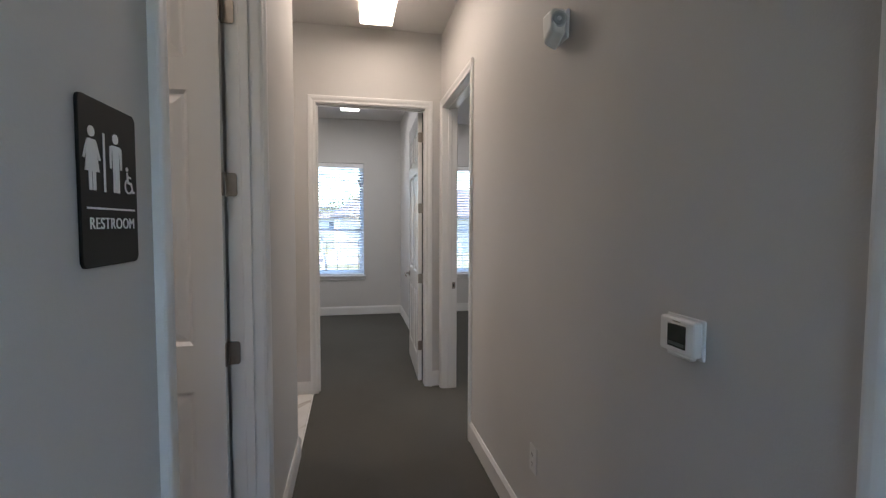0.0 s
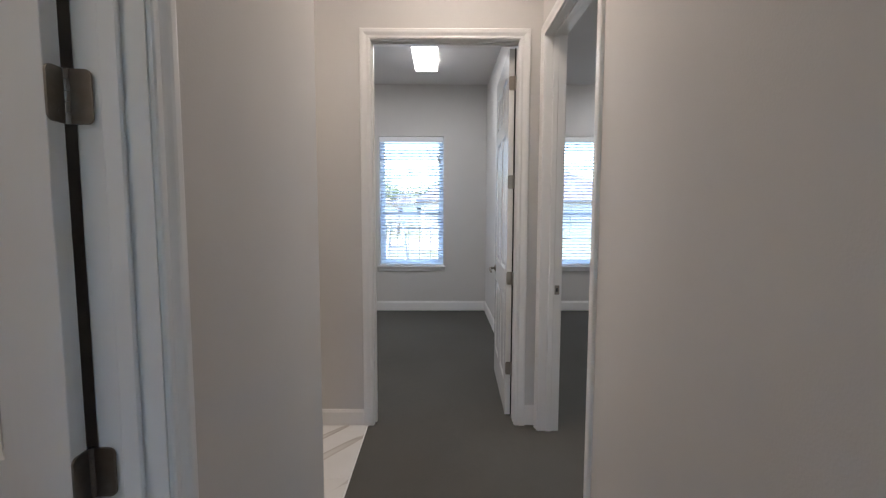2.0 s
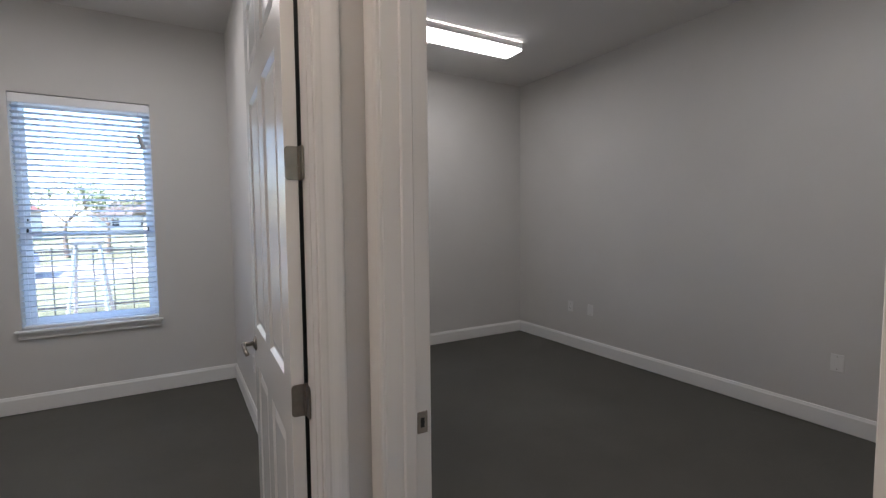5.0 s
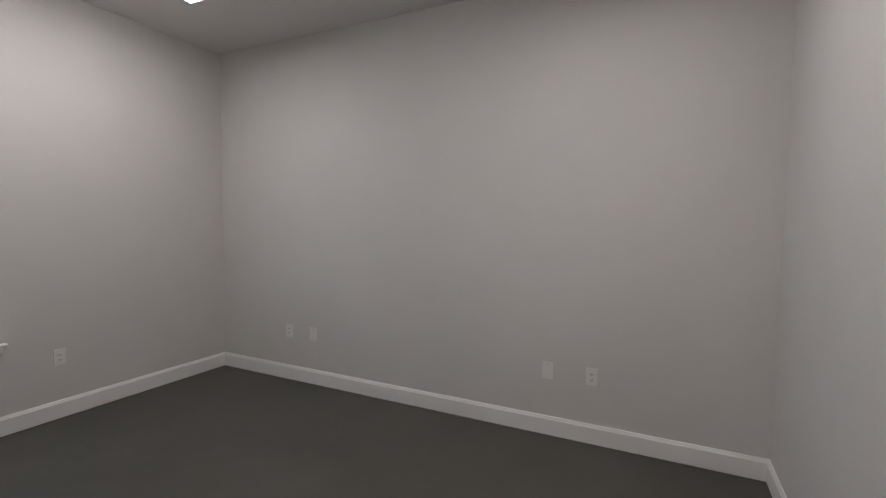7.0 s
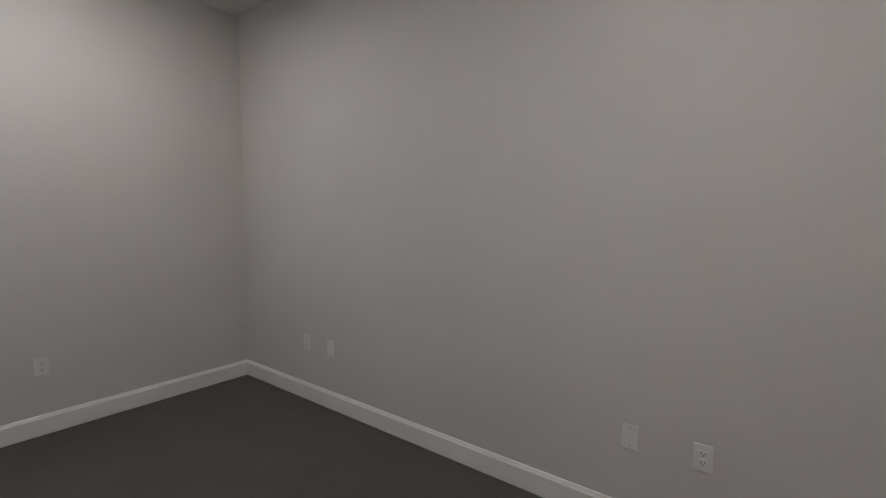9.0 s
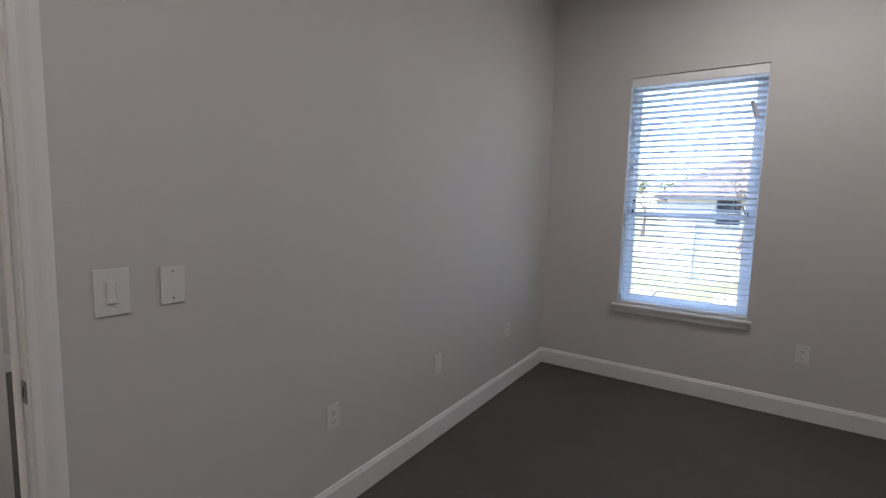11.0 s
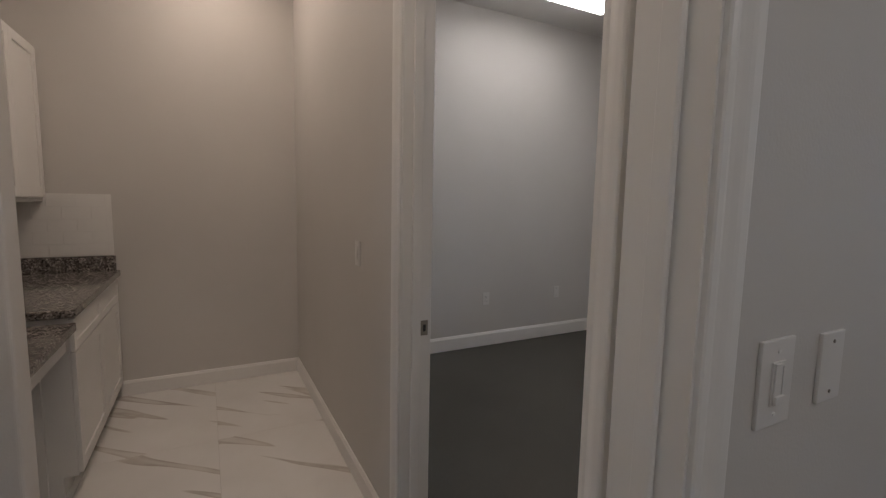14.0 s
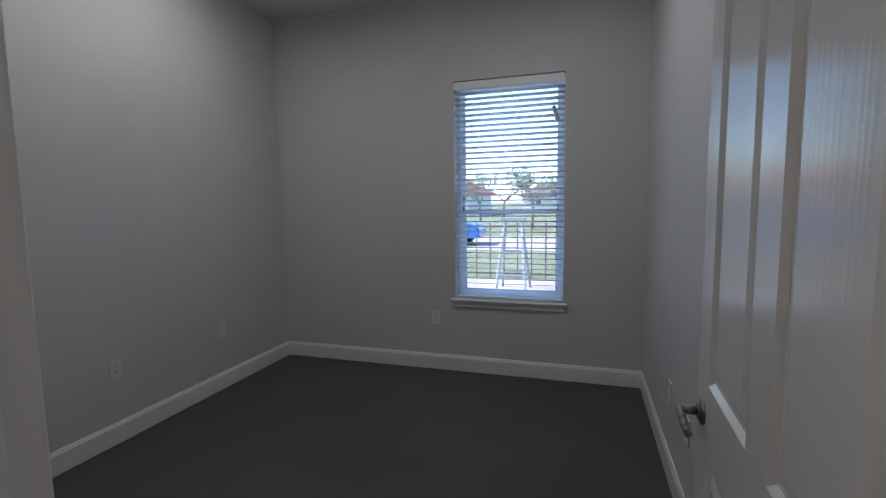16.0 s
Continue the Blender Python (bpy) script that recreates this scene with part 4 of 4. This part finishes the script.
def house(x, y, w, d, h, mat, roof_mat, label, turn=0):
    root = new("house")
    root.matrix_world = pose(x, y, G, 0, 0, turn)
    tagged(root, label, "house")
    holes = [((-w / 2 + f * w - 0.5, -d / 2 - 1, 0.9), (-w / 2 + f * w + 0.5, -d / 2 + 0.3, 2.1)) for f in (0.2, 0.45, 0.85)]
    holes.append(((-w / 2 + 0.66 * w - 0.45, -d / 2 - 1, -1), (-w / 2 + 0.66 * w + 0.45, -d / 2 + 0.2, 2.05)))
    body = solid("wall", (-w / 2, w / 2), (-d / 2, d / 2), (0, h), holes, mat)
    body.parent = root
    for f in (0.2, 0.45, 0.85):
        c = -w / 2 + f * w
        bm = bmesh.new()
        for a, b, e, g in ((-0.5, -0.44, 0.9, 2.1), (0.44, 0.5, 0.9, 2.1), (-0.44, 0.44, 0.9, 0.96), (-0.44, 0.44, 2.04, 2.1), (-0.44, 0.44, 1.47, 1.52)):
            add_box(bm, (c + a, -d / 2 + 0.02, e), (c + b, -d / 2 + 0.1, g))
        from_bm("window_frame", bm, M_VINYL, root)
        box("window_pane", (c - 0.44, -d / 2 + 0.06, 0.96), (c + 0.44, -d / 2 + 0.07, 2.04), M_CARGLASS, 0, root)
    c = -w / 2 + 0.66 * w
    box("door", (c - 0.44, -d / 2 + 0.08, 0.02), (c + 0.44, -d / 2 + 0.12, 2.04), M_SIDING, 0.01, root)
    e = 0.5
    r = h + d * 0.24
    v = [(-w / 2 - e, -d / 2 - e, h - 0.02), (w / 2 + e, -d / 2 - e, h - 0.02), (w / 2 + e, d / 2 + e, h - 0.02), (-w / 2 - e, d / 2 + e, h - 0.02), (-w / 2 + d * 0.3, 0, r), (w / 2 - d * 0.3, 0, r)]
    v += [(p[0], p[1], p[2] - 0.15) for p in v[:4]]
    mesh_ob("roof", v, [[0, 1, 5, 4], [1, 2, 5], [2, 3, 4, 5], [3, 0, 4], [0, 6, 7, 1], [1, 7, 8, 2], [2, 8, 9, 3], [3, 9, 6, 0], [6, 9, 8, 7]], roof_mat, root)


house(4.2, 27, 12, 8, 2.25, M_SIDING, M_ROOF, "low grey sided house with shingle hip roof and windows", 4)
house(-20, 60, 13, 9, 3.0, M_SIDING, M_REDROOF, "pale sided house with a red roof", -8)
house(-4, 85, 14, 9, 2.8, M_SIDING, M_ROOF, "pale sided house with dark shingle roof", 3)


def car(x, y, turn):
    root = new("car")
    root.matrix_world = pose(x, y, G + 0.03, 0, 0, turn)
    tagged(root, "blue hatchback parked on the concrete driveway", "car")
    side = [(-2.1, 0.32), (-2.15, 0.62), (-2.0, 0.85), (-1.75, 0.95), (-1.3, 1.40), (0.35, 1.43), (1.05, 0.98), (1.95, 0.82), (2.12, 0.6), (2.1, 0.3)]
    n = len(side)
    bm = bmesh.new()
    rows = []
    for yy, sc in ((-0.86, 0.97), (-0.80, 1.0), (0.80, 1.0), (0.86, 0.97)):
        rows.append([bm.verts.new((px * sc, yy * (0.82 if pz > 1.1 else 1.0), 0.3 + (pz - 0.3) * sc)) for px, pz in side])
    for a, b in zip(rows, rows[1:]):
        for i in range(n):
            bm.faces.new((a[i], a[(i + 1) % n], b[(i + 1) % n], b[i]))
    bm.faces.new(rows[0])
    bm.faces.new(rows[-1][::-1])
    from_bm("body", bm, M_BLUE, root)
    for s in (-1, 1):
        mesh_ob("side_window", [(-1.45, s * 0.845, 0.98), (0.75, s * 0.845, 0.98), (0.28, s * 0.72, 1.34), (-1.2, s * 0.72, 1.34), (-1.45, s * 0.80, 0.98), (0.75, s * 0.80, 0.98), (0.28, s * 0.68, 1.34), (-1.2, s * 0.68, 1.34)],
                [[0, 1, 2, 3], [4, 5, 6, 7], [0, 1, 5, 4], [1, 2, 6, 5], [2, 3, 7, 6], [3, 0, 4, 7]], M_CARGLASS, root)
    for wx in (-1.35, 1.35):
        for s in (-1, 1):
            bm = bmesh.new()
            add_rod(bm, (wx, s * 0.70, 0.31), (wx, s * 0.88, 0.31), 0.31, seg=24)
            wheel = from_bm("tyre", bm, M_TYRE, root)
            bm = bmesh.new()
            add_rod(bm, (wx, s * 0.87, 0.31), (wx, s * 0.885, 0.31), 0.19, seg=16)
            from_bm("rim", bm, M_STEEL, root)


car(-6.4, 17.5, 3)


def tree(x, y, h, seed, leafy):
    rnd = random.Random(seed)
    root = new("tree")
    root.location = (x, y, G)
    tagged(root, "thinly leaved spring tree standing on the lawn", "tree")
    bm, tips = bmesh.new(), []
    def limb(p, d, length, r, level):
        q = p
        for s in range(3):
            d2 = (d + Vector((rnd.uniform(-.2, .2), rnd.uniform(-.2, .2), rnd.uniform(-.05, .15)))).normalized()
            n = q + d2 * length / 3
            add_rod(bm, q, n, r * (1 - s * 0.2), r * (1 - (s + 1) * 0.2), 6 if level else 10)
            q, d = n, d2
            if level >= 2:
                tips.append(q.copy())
        if level < 3:
            for k in range(4 if level == 0 else 3):
                a = rnd.uniform(0, 6.28)
                limb(q, (d * 0.7 + Vector((math.cos(a), math.sin(a), rnd.uniform(0.1, 0.6)))).normalized(), length * rnd.uniform(0.55, 0.75), r * 0.42, level + 1)
    limb(Vector((0, 0, 0)), Vector((0, 0, 1)), h * 0.36, h * 0.028, 0)
    from_bm("trunk", bm, M_BARK, root)
    verts, faces = [], []
    for t in tips:
        for k in range(leafy):
            c = t + Vector((rnd.gauss(0, .22), rnd.gauss(0, .22), rnd.gauss(0, .2)))
            a = Vector((rnd.uniform(-1, 1), rnd.uniform(-1, 1), rnd.uniform(-1, 1))).normalized() * 0.075
            b = a.cross(Vector((rnd.uniform(-1, 1), rnd.uniform(-1, 1), rnd.uniform(-1, 1)))).normalized() * 0.04
            s = len(verts)
            verts += [c - a, c + b, c + a, c - b]
            faces.append([s, s + 1, s + 2, s + 3])
    lf = mesh_ob("leaves", verts, faces, M_LEAF, root)
    tagged(lf, kind="stuff")


tree(-0.5, 24, 4.6, 3, 3)
tree(1.4, 20.5, 4.2, 5, 2)
tree(-5.0, 27, 4.8, 8, 4)
tree(-12.5, 25, 5.0, 11, 6)
tree(9, 33, 5.5, 13, 5)
tree(-7.6, 32, 4.6, 17, 5)
tree(-3.6, 29, 4.4, 19, 5)

# ---- kitchenette floor tiles ----
tf = structure(box("tile_floor", (-3.245, -1.83, -0.03), (-1.112, 0.0, -0.003), M_GROUT), "white porcelain tile floor with sparse brown veins", "tile floor")
TILES = {}
xs = [-1.1125, -2.331, -3.245]
ys = [0.0, -0.61, -1.22, -1.83]
for j in range(3):
    for i in range(2):
        x1, x0, y1, y0 = xs[i], xs[i + 1], ys[j], ys[j + 1]
        key = (round(x1 - x0, 3), round(y1 - y0, 3))
        if key not in TILES:
            t = box("floor_tile", (-key[0] / 2 + 0.0006, -key[1] / 2 + 0.0006, -0.0028), (key[0] / 2 - 0.0006, key[1] / 2 - 0.0006, 0.0030), M_TILE, 0.0008)
            TILES[key] = t.data
            bpy.data.objects.remove(t)
        o = new("floor_tile", TILES[key])
        o.parent = tf
        o.location = ((x0 + x1) / 2, (y0 + y1) / 2, 0.0)
structure(box("trim", (-1.1120, -1.085, -0.003), (-1.1040, -0.001, 0.0045), M_PLATE, 0.001), "thin pale edge strip between tile and carpet", "floor trim")
